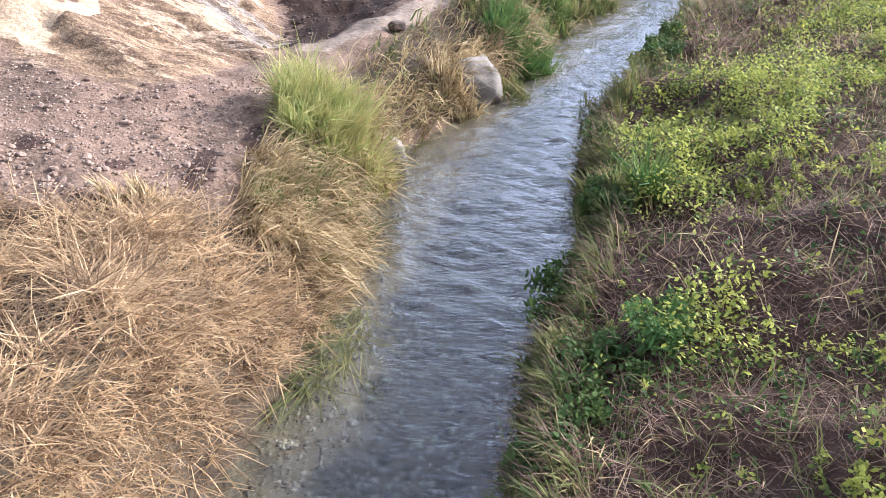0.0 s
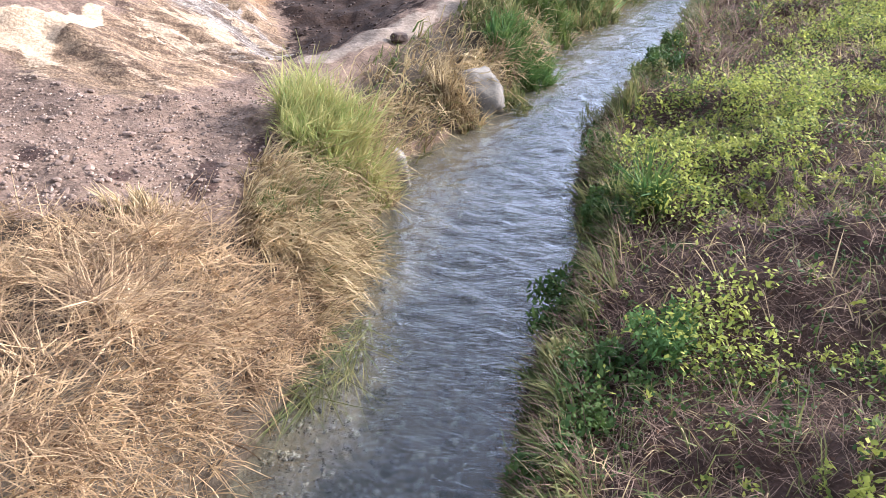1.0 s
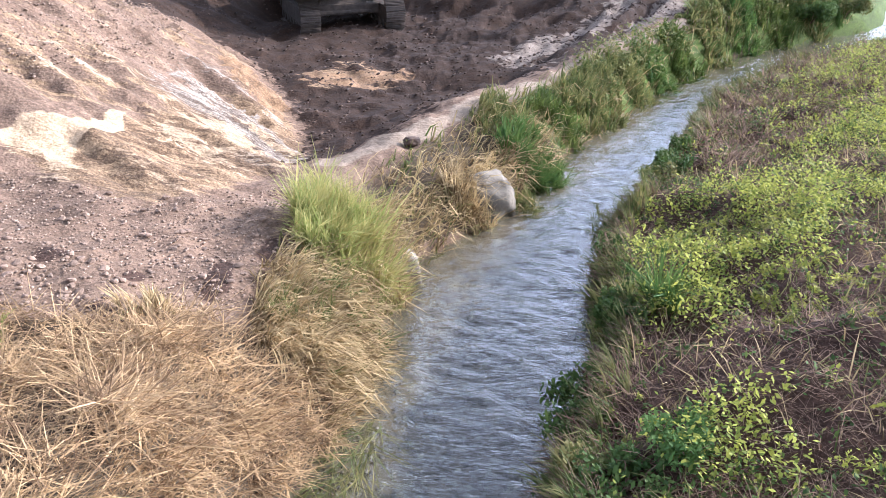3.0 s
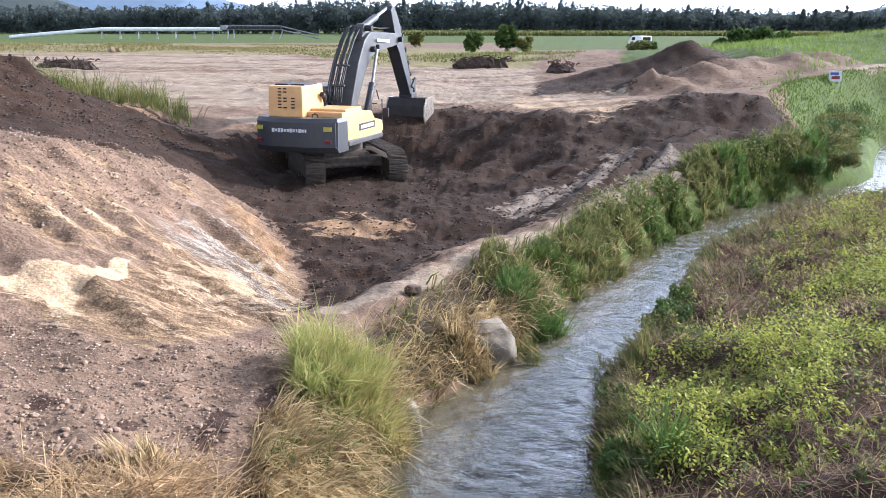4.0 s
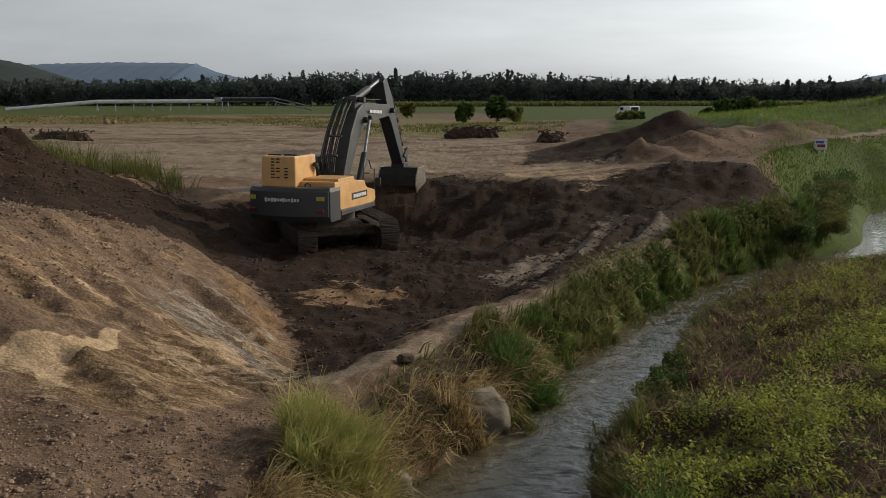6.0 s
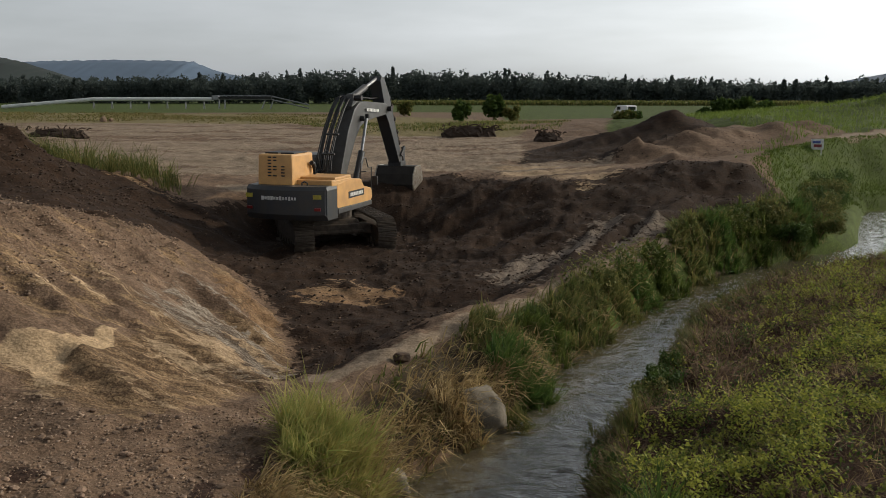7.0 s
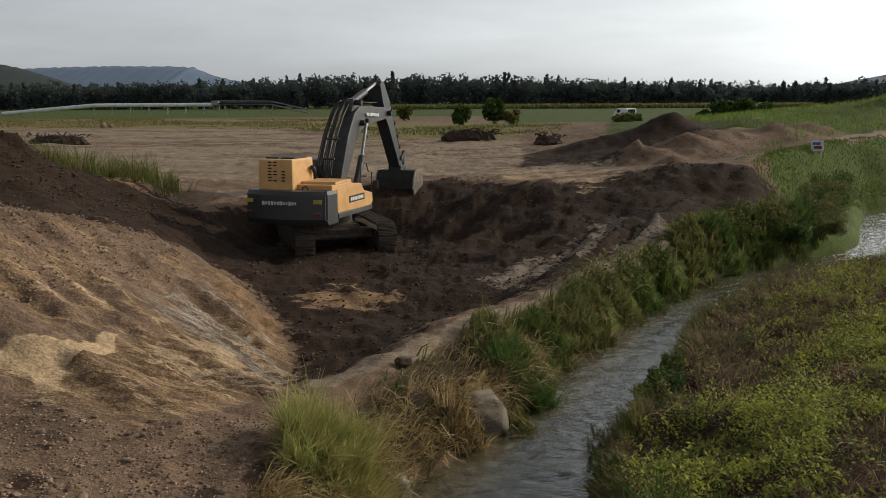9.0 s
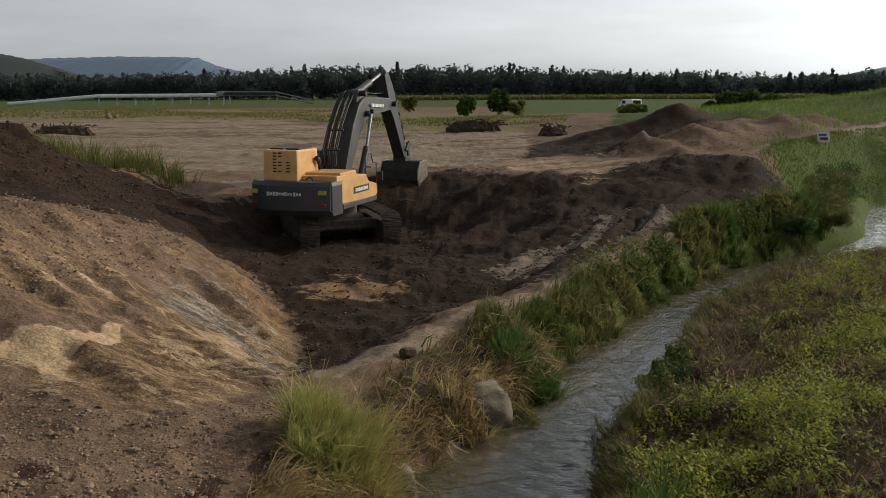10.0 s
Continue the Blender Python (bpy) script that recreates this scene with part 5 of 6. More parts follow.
def shrub(x, y, r, tall, n, mat, seed, label, name="shrub", size=(0.018, 0.04)):
    g = np.random.default_rng(seed)
    z0 = float(height(np.array([x]), np.array([y]))[0])
    z0 = max(z0, 0.0)
    top = base(name, pose(x, y, z0), label, "shrub", "shrubs on the banks")
    bm = bmesh.new()
    tips = []
    for k in range(9):
        a, d = g.uniform(0, math.tau), g.uniform(0.3, 0.95) * r
        tip = Vector((math.cos(a) * d, math.sin(a) * d, tall * g.uniform(0.45, 0.95)))
        tube(bm, [(0.04 * math.cos(a), 0.04 * math.sin(a), -0.05), tip * 0.55 + Vector((0, 0, tall * 0.12)), tip], 0.007 + 0.004 * r, 5)
        tips.append(tip)
    part("stems", bm, TWIG, top)
    c = np.array([tuple(t) for t in tips] + [(0, 0, tall * 0.5)])
    rad = np.array([(r * 0.42, r * 0.42, max(tall * 0.3, r * 0.38))] * len(tips) + [(r * 0.8, r * 0.8, tall * 0.45)])
    w = g.integers(0, len(c), n)
    d = g.normal(size=(n, 3))
    d /= np.linalg.norm(d, axis=1)[:, None]
    P = c[w] + d * rad[w] * (g.random((n, 1)) ** 0.4)
    P[:, 2] = np.maximum(P[:, 2], 0.0)
    me = quads_mesh("leaves", leaves(P, size, seed + 1, 0.7), 4, mat)
    part_ob = new("leaves", me)
    part_ob.parent = top


shrub(2.0, 9.45, 0.4, 0.36, 1700, SHADE, 80, "dense dark green shrub overhanging the water")
shrub(1.42, 8.15, 0.42, 0.4, 1000, SHADE, 82, "dark leafy shrub leaning over the stream")
shrub(1.25, 7.45, 0.34, 0.3, 600, SHADE, 83, "small dark shrub at the water's edge")
shrub(2.0, 6.6, 0.42, 0.3, 1300, leaf_material("pale_weed_leaf", (0.16, 0.25, 0.07), (0.08, 0.15, 0.04), 0.45), 84, "pale green feathery weed clump", size=(0.015, 0.035))
shrub(1.5, 6.2, 0.4, 0.25, 700, SHADE, 85, "low green weed at the water's edge")
shrub(3.75, 14.8, 0.34, 0.4, 1300, SHADE, 86, "dark green shrub overhanging the water")
shrub(4.2, 15.9, 0.22, 0.35, 600, SHADE, 87, "small dark shrub over the water")
shrub(1.15, 5.6, 0.36, 0.22, 500, SHADE, 88, "low dark weeds beside the stream")
for k, (x, y, r, tall) in enumerate(((4.3, 21.6, 0.8, 0.8), (5.2, 23.0, 0.8, 0.8), (6.2, 24.4, 0.9, 0.9), (7.4, 26.2, 1.0, 1.0), (8.7, 27.9, 1.0, 1.0), (10.1, 29.2, 1.1, 1.0), (11.6, 30.3, 1.1, 1.0), (12.8, 31.4, 1.0, 1.1), (9.2, 28.9, 0.9, 0.9), (7.9, 27.4, 0.8, 0.9))):
    tussock(x, y, 0.72 * r, 0.72 * r, 1100, (0.25 * tall, 0.62 * tall), (GREEN, LUSH, DARK_GRASS)[k % 3], 400 + 3 * k, ("tall dull green grass clump on the stream bank", "tall lush green grass clump on the stream bank", "tall dark green sedge clump on the stream bank")[k % 3])
for k, (x, y, r, tall) in enumerate(((13.9, 32.6, 0.9, 0.8), (14.7, 34.4, 0.9, 0.8), (15.7, 36.6, 1.0, 0.8), (17.4, 39.8, 1.2, 0.9), (13.2, 31.0, 0.7, 0.6), (11.6, 29.8, 0.7, 0.55))):
    shrub(x, y, r, tall, 4500, SHADE if k % 2 else GREEN, 90 + 2 * k, "bushy dark green willow scrub along the stream", "willow_shrub", (0.02, 0.05))

g = np.random.default_rng(300)
for k in range(16):
    y = 5.0 + 1.25 * k + g.uniform(-0.5, 0.5)
    x = float(np.interp(y, [q for p, q in WATER_RIGHT], [p for p, q in WATER_RIGHT])) + g.uniform(0.1, 0.4)
    s = g.uniform(0.16, 0.34)
    shrub(x, y, s, s * g.uniform(0.7, 1.2), int(1500 * s), (SHADE, GREEN, SHADE)[k % 3], 310 + 2 * k, ("small dark green herb hanging over the water", "grey-green herb clump at the water's edge", "small dark green herb hanging over the water")[k % 3], "bank_herb")

# the weedy bank
BANK = [(0.45, 3.2), (0.85, 6.4), (1.6, 8.6), (2.0, 11.5), (3.6, 15.2), (6.2, 21.2), (9.2, 25.4), (14, 29.0), (18, 29.8), (19, 24), (12, 14), (7.5, 7), (5, 3.2)]
thick = lambda x, y: np.clip(0.3 + 1.5 * fbm(x, y, 1.3, 3, 110) + 0.15 * (y - 8.0) - 0.16 * np.clip(y - 17, 0, 9), 0.03, 1) * np.clip(1.6 - y / 26, 0.3, 1) * np.clip((x - np.interp(y, *zip(*[(q, p) for p, q in WATER_RIGHT]))) / np.where(y > 13, 3.4, 0.6) - 0.25, 0.03, 1)
bx, by = scatter(BANK, 11000, 111, thick)
stuff("weeds", plants(bx, by, 16, 0.14, 0.38, (0.014, 0.036), 112), WEED, "yellow-green leafy weeds covering the bank", "weeds")
bx, by = scatter(BANK, 3000, 113, lambda x, y: np.clip(0.5 - 0.8 * fbm(x, y, 1.0, 3, 110), 0.05, 1))
stuff("dark_weeds", plants(bx, by, 12, 0.16, 0.2, (0.015, 0.036), 114), SHADE, "dark green creeping weeds on the bank", "weeds")
bx, by = scatter(BANK, 60000, 115, lambda x, y: np.clip(1.25 - y / 34, 0.3, 1))
stuff("dead_stalks", blades(bx, by, (0.1, 0.48), (0.0035, 0.009), (55, 97), (-15, 25), 116, 0.07 * np.random.default_rng(4).random(len(bx))), TWIG, "dead grey-brown stalks and mown stems", "dead stalks")
bx, by = scatter(BANK, 12000, 117, lambda x, y: np.clip(1.1 - y / 22, 0.1, 1))
stuff("leaf_litter", leaves(np.stack([bx, by, height(bx, by) + 0.012], 1), (0.012, 0.035), 118, 0.35), DEAD, "rotting brown leaf litter", "leaf litter")
bx, by = scatter(BANK, 9000, 119, lambda x, y: np.clip(0.35 + fbm(x, y, 0.9, 3, 120) + 0.5 * (np.abs(x - np.interp(y, [3, 8, 15, 25], [0.9, 1.9, 4.0, 9.3])) < 0.7), 0, 1))
stuff("bank_grass", blades(bx, by, (0.15, 0.5), (0.008, 0.018), (10, 60), (10, 70), 121, clump=0.13), GREEN, "thin green grass between the weeds", "grass")
bx, by = scatter(BANK, 9000, 174, lambda x, y: np.clip(0.25 - 1.2 * fbm(x, y, 1.3, 3, 110), 0.02, 1))
stuff("bleached_grass", blades(bx, by, (0.15, 0.5), (0.008, 0.018), (25, 80), (10, 50), 175, clump=0.14), DRY, "bleached dry grass between the weeds", "grass")
dry_edge = [(3.6, 14.6), (4.6, 16.5), (6.2, 20.6), (8.6, 24.2), (12, 27.6), (16, 29.4), (18, 27.4), (14, 23.6), (10.4, 19.5), (7.0, 16.0), (5.0, 14.4)]
bx, by = scatter(dry_edge, 14000, 122)
stuff("withered_grass", blades(bx, by, (0.2, 0.6), (0.012, 0.026), (30, 90), (0, 50), 123, clump=0.22), TWIG, "withered brown grass along the bank top", "grass")

ex, ey = scatter([(2.6, 18.6), (4.0, 20.8), (5.4, 23.5), (8.4, 27.6), (11.6, 30.1), (14.6, 32.2), (16.2, 35.6), (15.2, 36), (13.0, 33), (9.4, 29.4), (6.0, 25.6), (3.0, 21.4)], 1500, 147)
stuff("stream_scrub", plants(ex, ey, 22, 0.28, 0.42, (0.025, 0.06), 148), GREEN, "dense green herbs along the stream's far bank", "scrub")

# grass and leaves hanging over the water on both sides
def along(line, lo, hi, n, seed, reach):
    g = np.random.default_rng(seed)
    y = g.uniform(0, 1, n) ** 1.3 * (hi - lo) + lo
    xs, ys = zip(*line)
    return np.interp(y, ys, xs) + g.uniform(reach[0], reach[1], n), y


ex, ey = along(WATER_RIGHT, 4.2, 27, 8000, 124, (0.06, 0.5))
stuff("overhanging_grass", blades(ex, ey, (0.12, 0.45), (0.01, 0.024), (10, 60), (10, 50), 125, toward=2.9, clump=0.15), GREEN, "green grass hanging over the water's edge", "grass")
ex, ey = along(WATER_RIGHT, 4.2, 27, 6000, 126, (0.08, 0.65))
stuff("overhanging_stalks", blades(ex, ey, (0.12, 0.45), (0.006, 0.013), (20, 75), (0, 40), 127, toward=2.9), TWIG, "dry stalks hanging over the water's edge", "dead stalks")
ex, ey = along(WATER_RIGHT, 4.2, 24, 900, 128, (0.0, 0.5))
stuff("edge_weeds", plants(ex, ey, 14, 0.16, 0.22, (0.014, 0.036), 129), SHADE, "dark green weeds along the water's edge", "weeds")
ex, ey = along(WATER_LEFT, 8.0, 17, 3600, 143, (-0.9, -0.12))
stuff("overhanging_hay", blades(ex, ey, (0.25, 0.7), (0.012, 0.026), (25, 85), (20, 70), 144, toward=-0.4, clump=0.15), DRY, "dry grass hanging over the stream bank", "grass")
ex, ey = along(WATER_LEFT, 3.0, 8.0, 2500, 145, (-0.6, -0.16))
stuff("hay_edge", blades(ex, ey, (0.15, 0.4), (0.006, 0.014), (50, 95), (0, 50), 146, toward=-0.3), STRAW, "hay hanging over the bank's edge", "hay")

# dike, strip beside the field and rough ground
dx, dy = scatter([(11.9, 31.2), (12.2, 35.6), (14.8, 40.8), (20, 46.8), (30, 55), (34, 53), (24, 46), (18.4, 40), (15.6, 35), (14.2, 32)], 20000, 130)
# Flank green is darker than the top's: the slope's shade is in the colour.
stuff("dike_grass", blades(dx, dy, (0.08, 0.2), (0.015, 0.035), (5, 55), (10, 60), 131), leaf_material("shaded_flank_green", (0.065, 0.105, 0.014), (0.12, 0.16, 0.028), 0.4), "green grass on the dike's flank, darkened for its shade", "grass")
dx, dy = scatter([(12.5, 39), (20, 48.5), (30, 57), (60, 68), (70, 100), (24, 100), (18, 56), (19, 50)], 15000, 132)
stuff("dike_top_grass", blades(dx, dy, (0.2, 0.55), (0.03, 0.06), (5, 45), (10, 60), 133), leaf_material("dike_green", (0.13, 0.19, 0.035), (0.18, 0.23, 0.05), 0.4), "light green grass on the dike", "grass")
dx, dy = scatter([(-17, 30.6), (-14.5, 29.8), (-10.8, 30.6), (-9.4, 30.2), (-9.2, 31.6), (-10.5, 34), (-17, 35)], 5000, 134, lambda x, y: np.clip(0.45 + 1.1 * fbm(x, y, 1.6, 3, 177), 0.05, 1))
stuff("spoil_grass", blades(dx, dy, (0.3, 1.2), (0.012, 0.028), (5, 40), (10, 60), 135, clump=0.35), GREEN, "tall green grass on the spoil heap's back", "grass")
dx, dy = scatter([(-110, 112), (-14, 100), (-14, 150), (-120, 185)], 16000, 136, lambda x, y: np.clip(0.5 + fbm(x, y, 9, 3, 139), 0, 1))
stuff("rough_grass", blades(dx, dy, (0.2, 0.5), (0.06, 0.14), (20, 70), (10, 60), 137), leaf_material("olive_grass", (0.22, 0.18, 0.07), (0.13, 0.13, 0.045), 0.3), "rough dry meadow behind the bare field", "grass")
dx, dy = scatter([(-8, 80), (10, 79), (14, 100), (-18, 104)], 5000, 138, lambda x, y: np.clip(0.5 + fbm(x, y, 7, 3, 139), 0, 1))
stuff("scrub", blades(dx, dy, (0.2, 0.55), (0.04, 0.1), (5, 60), (10, 60), 140), GREEN, "green and brown scrub at the field's end", "scrub")
dx, dy = scatter([(-30, 285), (120, 285), (120, 300), (-30, 300)], 12000, 141)
stuff("crop_strip", blades(dx, dy, (1.2, 1.9), (0.3, 0.6), (3, 25), (10, 40), 142), GREEN, "strip of tall green crop before the forest", "crop")

# ---------------------------------------------------------------- stones
def stone_mesh(name, seed, detail, rough, mat, cuts=0):
    bm = bmesh.new()
    bmesh.ops.create_icosphere(bm, subdivisions=detail, radius=1.0)
    r = random.Random(seed)
    shift = Vector((r.uniform(-9, 9), r.uniform(-9, 9), r.uniform(-9, 9)))
    planes = [(Vector((r.gauss(0, 1), r.gauss(0, 1), r.gauss(0, 1))).normalized(), r.uniform(0.55, 0.8)) for _ in range(cuts)]
    for v in bm.verts:
        p = v.co.copy()
        v.co = p * (1 + rough * noise.noise(p * 1.3 + shift) + rough * 0.4 * noise.noise(p * 3.1 + shift))
        for n, d in planes:
            over = v.co.dot(n) - d
            if over > 0:
                v.co -= n * over * 0.85
        v.co += p * 0.03 * noise.noise(p * 9 + shift) * (detail > 2)
    me = finish(bm, name)
    me.materials.append(mat)
    return me


ROCK = material("limestone_boulder", (0.21, 0.178, 0.136), 0.95, second=(0.07, 0.058, 0.042), scale=3.2, fine=40, bump=0.6, depth=0.03)
PEBBLE = material("gravel_stone", (0.27, 0.182, 0.125), 0.85, second=(0.14, 0.092, 0.06), scale=14, fine=90, bump=0.3, piece=0.3)
GRIT = material("grit", (0.29, 0.208, 0.148), 0.9, second=(0.17, 0.115, 0.078), scale=10, bump=0, island=0.4)
CLOD = material("earth_clod", (0.085, 0.053, 0.034), 0.95, second=(0.035, 0.022, 0.015), scale=9, bump=0.3, island=0.4)


def boulder(x, y, z, size, turn, seed, label):
    bm = bmesh.new()
    bmesh.ops.create_cube(bm, size=1.5)
    bmesh.ops.subdivide_edges(bm, edges=list(bm.edges), cuts=13, use_grid_fill=True)
    g = random.Random(seed)
    shift = Vector((g.uniform(-9, 9), g.uniform(-9, 9), g.uniform(-9, 9)))
    cuts = [(Vector((g.gauss(0, 1), g.gauss(0, 1), g.gauss(0.2, 1))).normalized(), g.uniform(0.6, 0.85)) for _ in range(9)]
    for v in bm.verts:
        p = v.co.lerp(v.co.normalized(), 0.45)
        for n, far in cuts:
            p -= n * max(0, p.dot(n) - far)
        v.co = p * (1 + 0.16 * noise.noise(p * 1.6 + shift) + 0.07 * noise.noise(p * 5 + shift) + 0.03 * noise.noise(p * 13 + shift))
    ob = new("boulder", finish(bm, "boulder"))
    ob.data.materials.append(ROCK)
    ob.data.polygons.foreach_set("use_smooth", [True] * len(ob.data.polygons))
    ob.matrix_world = pose(x, y, z, 0, 8, turn) @ Matrix.Diagonal((*size, 1))
    tagged(ob, label, "boulder", "boulders at the stream")


boulder(0.58, 14.25, 0.22, (0.58, 0.55, 0.56), 15, 14, "large pale grey boulder set in the stream bank")
boulder(-0.92, 11.5, 0.1, (0.46, 0.5, 0.42), 25, 15, "pale grey boulder half covered by dry grass")
boulder(1.0, 5.45, 0.08, (0.14, 0.2, 0.16), 10, 9, "small grey rock among weeds at the water")

# Dark lump added in place of a shaded hole in the berm.
boulder(-0.75, 15.0, 0.95, (0.16, 0.16, 0.12), 30, 12, "dark lump standing in for a dark hole in the berm")
bpy.data.objects["boulder.003"].data.materials[0] = CLOD
r = np.random.default_rng(12)
shapes = [stone_mesh("stone", 20 + k, 2, 0.3, PEBBLE, 3) for k in range(6)]
GRAVEL = [(-9, 7.3), (-4.3, 7.4), (-3.1, 7.6), (-2.2, 8.4), (-2.0, 9.6), (-1.9, 11.6), (-2.6, 12.6), (-3.6, 11.4), (-4.0, 10.7), (-5.2, 11.2), (-9, 11.8)]
sx, sy = scatter([(-4.8, 7.4), (-3.1, 7.6), (-2.3, 8.4), (-2.1, 9.8), (-2.4, 11.4), (-5.5, 11.0)], 170, 150, lambda x, y: np.clip(1.3 - (y - 7.3) / 2.2, 0.25, 1))
for k, (x, y, z) in enumerate(zip(sx, sy, height(sx, sy))):
    s = r.uniform(0.018, 0.048)
    ob = new("stone", shapes[k % 6])
    ob.matrix_world = pose(x, y, z + s * 0.25, r.uniform(-20, 20), r.uniform(-20, 20), r.uniform(0, 360)) @ Matrix.Diagonal((s * 1.3, s, s * 0.75, 1))
    tagged(ob, "rounded grey-brown stone lying on the gravel", "stone", "stones on the gravel")


def crumbs(name, X, Y, size, mat, label, seed, sink=0.1, flat=0.6):
    """Small angular bits strewn over the ground: eight-sided, one mesh."""
    g = np.random.default_rng(seed)
    n = len(X)
    s = g.uniform(0, 1, (n, 1, 1)) ** 2.2 * (size[1] - size[0]) + size[0]
    corners = np.array([(1, 0, 0), (0, 1, 0), (-1, 0, 0), (0, -1, 0), (0, 0, 1), (0, 0, -1)], float)
    v = corners[None] * (1 + g.uniform(-0.35, 0.35, (n, 6, 1))) * s
    v[..., 2] *= flat
    a = g.uniform(0, math.tau, n)
    x, y = v[..., 0] * np.cos(a)[:, None] - v[..., 1] * np.sin(a)[:, None], v[..., 0] * np.sin(a)[:, None] + v[..., 1] * np.cos(a)[:, None]
    z = v[..., 2] + 0.3 * x
    P = np.stack([x + X[:, None], y + Y[:, None], z + (height(X, Y) + sink * s[:, 0, 0])[:, None]], -1).reshape(-1, 3)
    tri = np.array([(0, 1, 4), (1, 2, 4), (2, 3, 4), (3, 0, 4), (1, 0, 5), (2, 1, 5), (3, 2, 5), (0, 3, 5)])
    F = (tri[None] + 6 * np.arange(n)[:, None, None]).reshape(-1, 3).astype(np.int32)
    me = bpy.data.meshes.new(name)
    me.vertices.add(len(P))
    me.vertices.foreach_set("co", P.astype(np.float32).ravel())
    me.loops.add(F.size)
    me.loops.foreach_set("vertex_index", F.ravel())
    me.polygons.add(len(F))
    me.polygons.foreach_set("loop_start", np.arange(len(F), dtype=np.int32) * 3)
    me.update(calc_edges=True)
    me.materials.append(mat)
    return tagged(new(name, me), label, "gravel" if "gravel" in label or "stone" in label else "soil", kind="stuff")


gx, gy = scatter(GRAVEL, 8500, 151)
crumbs("gravel", gx, gy, (0.006, 0.036), GRIT, "loose gravel strewn over the bare shoulder", 152)
gx, gy = scatter([(-13, 12), (-7.4, 13), (-6.5, 15.4), (-5.7, 18), (-6.3, 21), (-7.4, 24), (-9, 22), (-13, 17)], 9000, 153)
crumbs("slope_gravel", gx, gy, (0.01, 0.045), GRIT, "stones and gravel on top of the sandy slope", 154)
gx, gy = scatter(PIT, 8000, 155)
crumbs("clods", gx, gy, (0.012, 0.07), CLOD, "dark crumbled soil clods on the pit floor", 156)
gx, gy = scatter(MOUND, 4500, 157)
crumbs("mound_stones", gx, gy, (0.012, 0.04), CLOD, "stones in the soil of the pit wall", 158)
gx, gy = scatter([(-20, 20.5), (-13, 21), (-8.5, 24.5), (-8, 28), (-11, 29), (-20, 29)], 6000, 159)
crumbs("heap_clods", gx, gy, (0.015, 0.07), CLOD, "dark clods on the topsoil heap", 160)
gx, gy = scatter(HEAP, 1600, 161)
crumbs("far_heap_clods", gx, gy, (0.015, 0.055), CLOD, "dark clods on the far soil heap", 162)
gx, gy = scatter([(-2.2, 3), (0.2, 3), (0.9, 7), (1.7, 9.5), (2.0, 12), (-0.5, 12), (-0.9, 9.5), (-1.6, 6)], 7000, 163)
crumbs("bed_pebbles", gx, gy, (0.008, 0.045), material("bed_pebble", (0.16, 0.14, 0.1), 0.6, second=(0.05, 0.045, 0.034), scale=6, bump=0, island=0.7), "dark pebbles of gravel on the stream bed", 164)
# ---------------------------------------------------------------- distant things
PIPE = material("white_sheet_metal", (0.75, 0.75, 0.74), 0.45, second=(0.6, 0.6, 0.58), scale=0.8, fine=8, bump=0)
TRUSS = material("galvanised_steel", (0.3, 0.31, 0.33), 0.5, 0.5, second=(0.2, 0.2, 0.2), scale=1.0, fine=10, bump=0)


def conveyor():
    ob = base("conveyor", pose(-70, 215, 2.0), "long covered white conveyor with a grey transfer section on legs", "conveyor")
    tubebm = tube(bmesh.new(), [(-36, 0, 0.35), (-26, 0, 1.2), (-14, 0, 2.2), (14.6, 0, 2.25)], 0.45, 12)
    part("cover", tubebm, PIPE, ob, "white half-round cover")
    g = bmesh.new()
    for z in (2.3, 3.1):
        tube(g, [(15, 0, z), (28.4, 0, z - 0.1), (37.5, 0, z - 2.2)], 0.16, 6)
    for k in range(14):
        x = 15.4 + k * 1.0
        rod(g, (x, 0, 2.3), (x + 0.5, 0, 3.1), 0.08, seg=6)
    part("truss", g, TRUSS, ob, "grey lattice section")
    belt = box(bmesh.new(), (13.6, 1.0, 0.35), pose(21.8, 0, 2.55), 0.05)
    part("belt", belt, BLACK, ob)
    for x in [-14 + 4.4 * k for k in range(7)] + [16.0, 17.4, 26.2, 28.2]:
        leg = bmesh.new()
        rod(leg, (x, -0.5, 0), (x + (0.9 if x > 20 else 0), 0, 2.3), 0.1, seg=6)
        rod(leg, (x, 0.5, 0), (x + (0.9 if x > 20 else 0), 0, 2.3), 0.1, seg=6)
        part("leg", leg, TRUSS, ob)
    house = box(bmesh.new(), (1.6, 1.4, 1.1), pose(15.2, 0, 2.6), 0.08)
    part("transfer_box", house, TRUSS, ob)


conveyor()


def van():
    z = float(height(np.array([26.1]), np.array([130.0]))[0])
    ob = base("van", pose(26.1, 130, z, 0, 0, 25), "white delivery van parked behind the soil heap", "van")
    body = prism(bmesh.new(), [(-1.4, 0.35), (-1.4, 1.7), (-1.25, 1.85), (0.9, 1.85), (1.5, 1.15), (1.75, 1.05), (1.8, 0.35)], 1.75, None, 0.08)
    part("body", body, PIPE, ob)
    for x in (-0.8, 0.8):
        for y in (-0.85, 1.15):
            part("wheel", rod(bmesh.new(), (x - 0.1, y, 0.32), (x + 0.1, y, 0.32), 0.32, seg=18), BLACK, ob)
    part("windscreen", box(bmesh.new(), (1.5, 0.03, 0.75), pose(0, 1.22, 1.5, -48)), GLASS, ob)
    part("rear_window", box(bmesh.new(), (1.3, 0.03, 0.5), pose(0, -1.41, 1.45)), GLASS, ob)
    for x in (-0.885, 0.885):
        part("side_window", box(bmesh.new(), (0.02, 0.8, 0.45), pose(x, 0.5, 1.45)), GLASS, ob)


van()


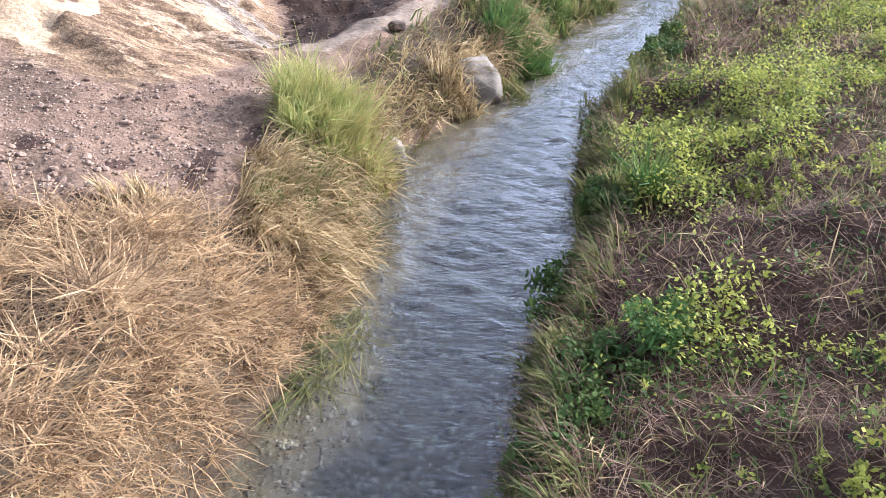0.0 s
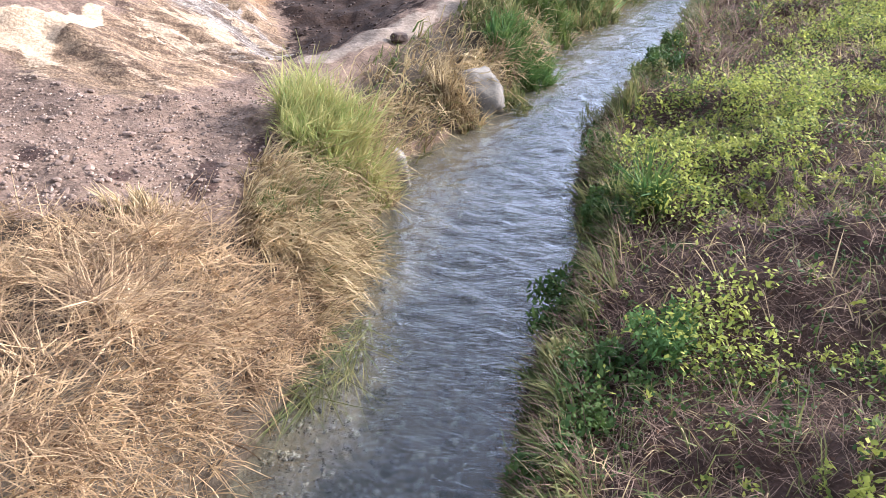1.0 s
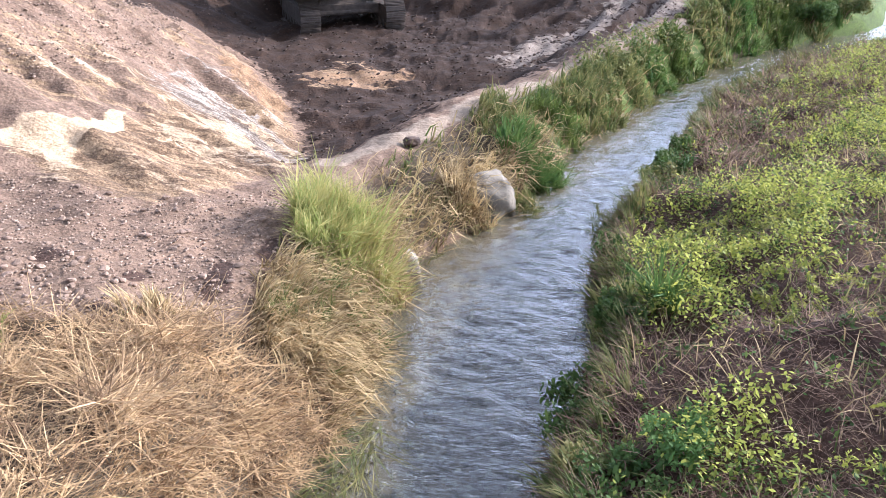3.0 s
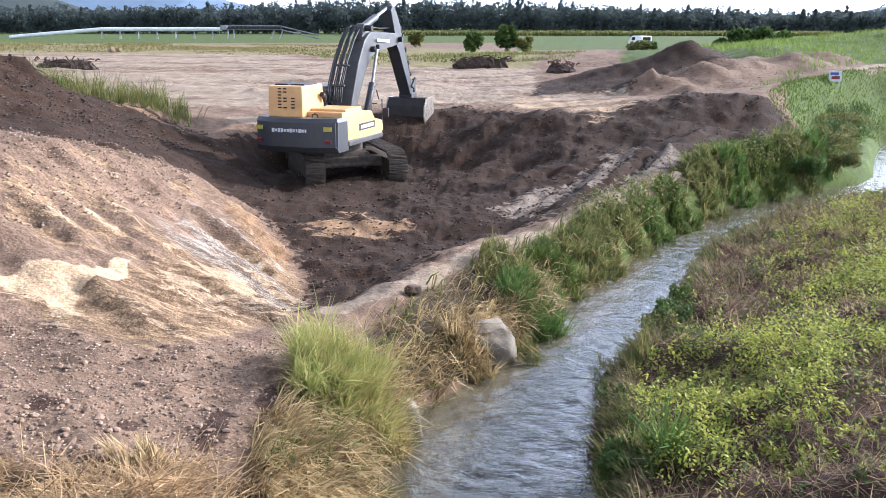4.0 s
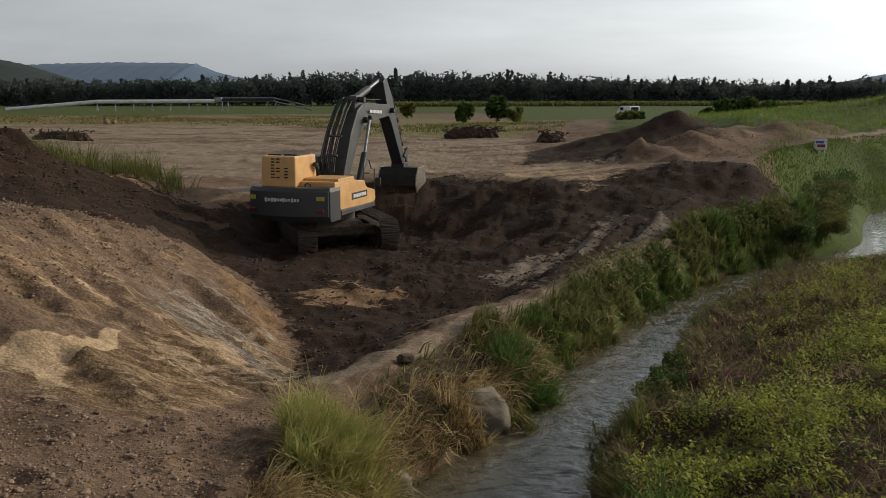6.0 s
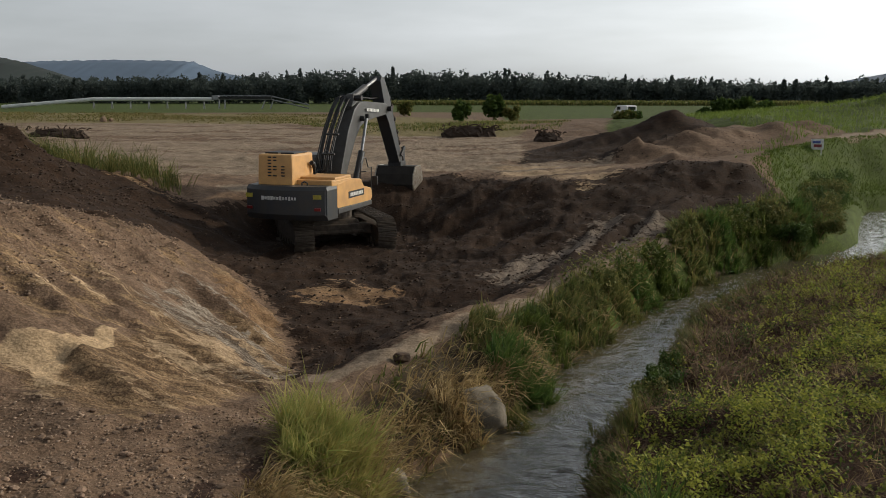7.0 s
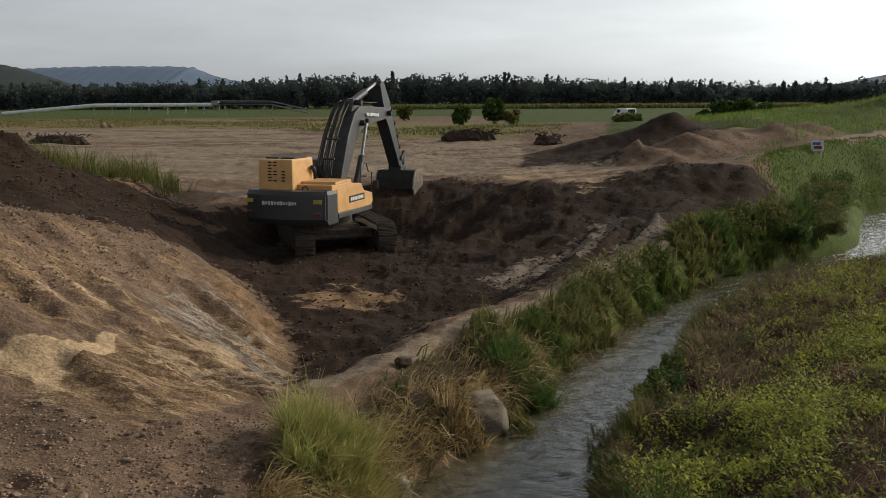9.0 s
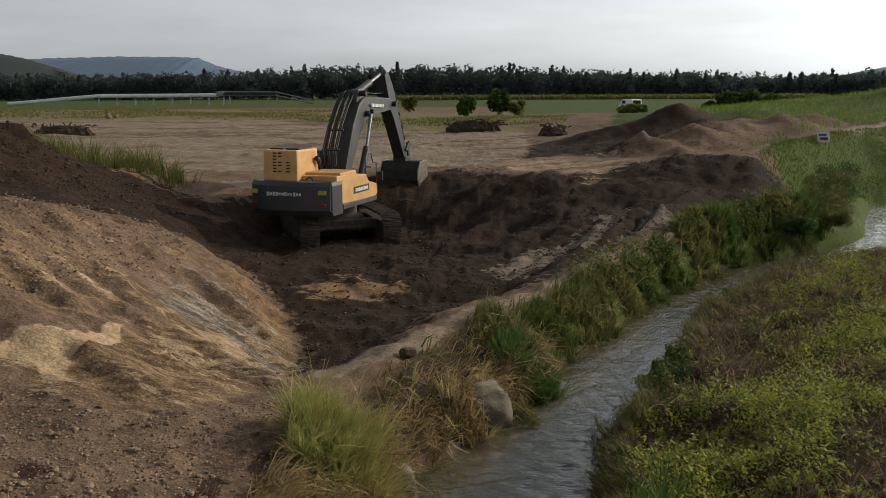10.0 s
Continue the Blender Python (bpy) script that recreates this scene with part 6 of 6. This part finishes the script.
def sign():
    z = float(height(np.array([17.9]), np.array([43.0]))[0])
    ob = base("sign", pose(17.9, 43.0, z, 0, 0, -18), "small white sign with red and blue fields on two posts", "sign")
    for x in (-0.2, 0.2):
        part("post", box(bmesh.new(), (0.05, 0.05, 0.75), pose(x, 0.03, 0.3)), WHITE, ob)
    part("panel", box(bmesh.new(), (0.56, 0.03, 0.5), pose(0, 0, 0.45), 0.008), WHITE, ob)
    part("red_field", box(bmesh.new(), (0.36, 0.01, 0.14), pose(0.02, -0.021, 0.38)), RED, ob, "red bar")
    part("blue_field", box(bmesh.new(), (0.36, 0.01, 0.12), pose(-0.04, -0.021, 0.56)), material("blue_print", (0.06, 0.1, 0.35), 0.5, bump=0), ob, "blue bar")


sign()
shrub(2.0, 110, 0.9, 2.2, 1500, SHADE, 200, "dark green bush at the field's far end", "bush", (0.15, 0.4))
shrub(6.2, 113, 1.2, 2.9, 2000, SHADE, 202, "dark green bush beside a lighter one", "bush", (0.15, 0.4))
shrub(8.4, 112, 1.0, 1.5, 1200, GREEN, 204, "light green bush at the field's far end", "bush", (0.15, 0.4))
shrub(-6.2, 140, 1.2, 1.9, 1200, GREEN, 206, "round green bush on the meadow", "bush", (0.15, 0.4))
for k, (x, y, r, tall) in enumerate(((35.5, 114, 1.8, 1.8), (38, 115, 1.9, 2.0), (40.5, 116, 1.6, 1.6), (33.5, 115, 1.0, 1.0))):
    shrub(x, y, r, tall, 1800, SHADE if k < 4 else GREEN, 210 + 2 * k, "rounded hedge bush behind the dike", "bush", (0.15, 0.4))


# Aerial haze is mixed into the foliage colour, which lifts and greys it.
woods(leaf_material("hazy_foliage", (0.064, 0.079, 0.074), (0.084, 0.102, 0.094), 0.45, 0.9))
shrub(23.6, 120, 1.5, 0.9, 1200, GREEN, 230, "low green scrub before the parked van", "bush", (0.12, 0.3))
shrub(25.6, 121, 1.3, 0.8, 1200, SHADE, 232, "low dark scrub before the parked van", "bush", (0.12, 0.3))


def root_pile(x, y, length, tall, seed, label):
    """Grubbed-out roots and earth heaped up."""
    g = random.Random(seed)
    z = float(height(np.array([x]), np.array([y]))[0])
    ob = base("root_pile", pose(x, y, z), label, "root pile", "root piles by the field")
    bm = bmesh.new()
    bmesh.ops.create_icosphere(bm, subdivisions=4, radius=1.0, matrix=Matrix.Diagonal((length * 0.5, 0.8, tall * 0.6, 1)))
    for v in bm.verts:
        v.co += Vector((noise.noise(v.co * 3), noise.noise(v.co * 3 + Vector((5, 0, 0))), noise.noise(v.co * 3 + Vector((0, 7, 0))))) * tall * 0.3
        v.co.z = max(v.co.z, -0.15)
    part("earth", bm, CLOD, ob)
    for k in range(26):
        p = Vector((g.uniform(-0.5, 0.5) * length, g.uniform(-0.5, 0.3), tall * g.uniform(0.3, 0.7)))
        d = Vector((g.gauss(0, 1), g.gauss(0, 0.6), abs(g.gauss(0, 0.4)) + 0.05)) * tall * 0.34
        part("root", tube(bmesh.new(), [p, p + d * 0.6 + Vector((0, 0, 0.1)), p + d], 0.03 + tall * 0.02, 5), CLOD, ob)


root_pile(-30.5, 70.5, 4.6, 0.95, 1, "low pile of dark roots on the field")
root_pile(2.0, 74.3, 4.6, 1.25, 2, "long pile of grubbed-out roots and dark soil")
root_pile(7.3, 63.4, 2.0, 0.9, 3, "small heap of grey rubble and roots")

for x, y, s in ((-43.3, 113.5, 0.5), (-42.5, 114, 0.35)):
    ob = new("stone", shapes[1])
    ob.matrix_world = pose(x, y, float(height(np.array([x]), np.array([y]))[0]) + s * 0.4, 0, 0, 30) @ Matrix.Diagonal((s, s, s, 1))
    tagged(ob, "block of stone standing on the bare field", "stone")
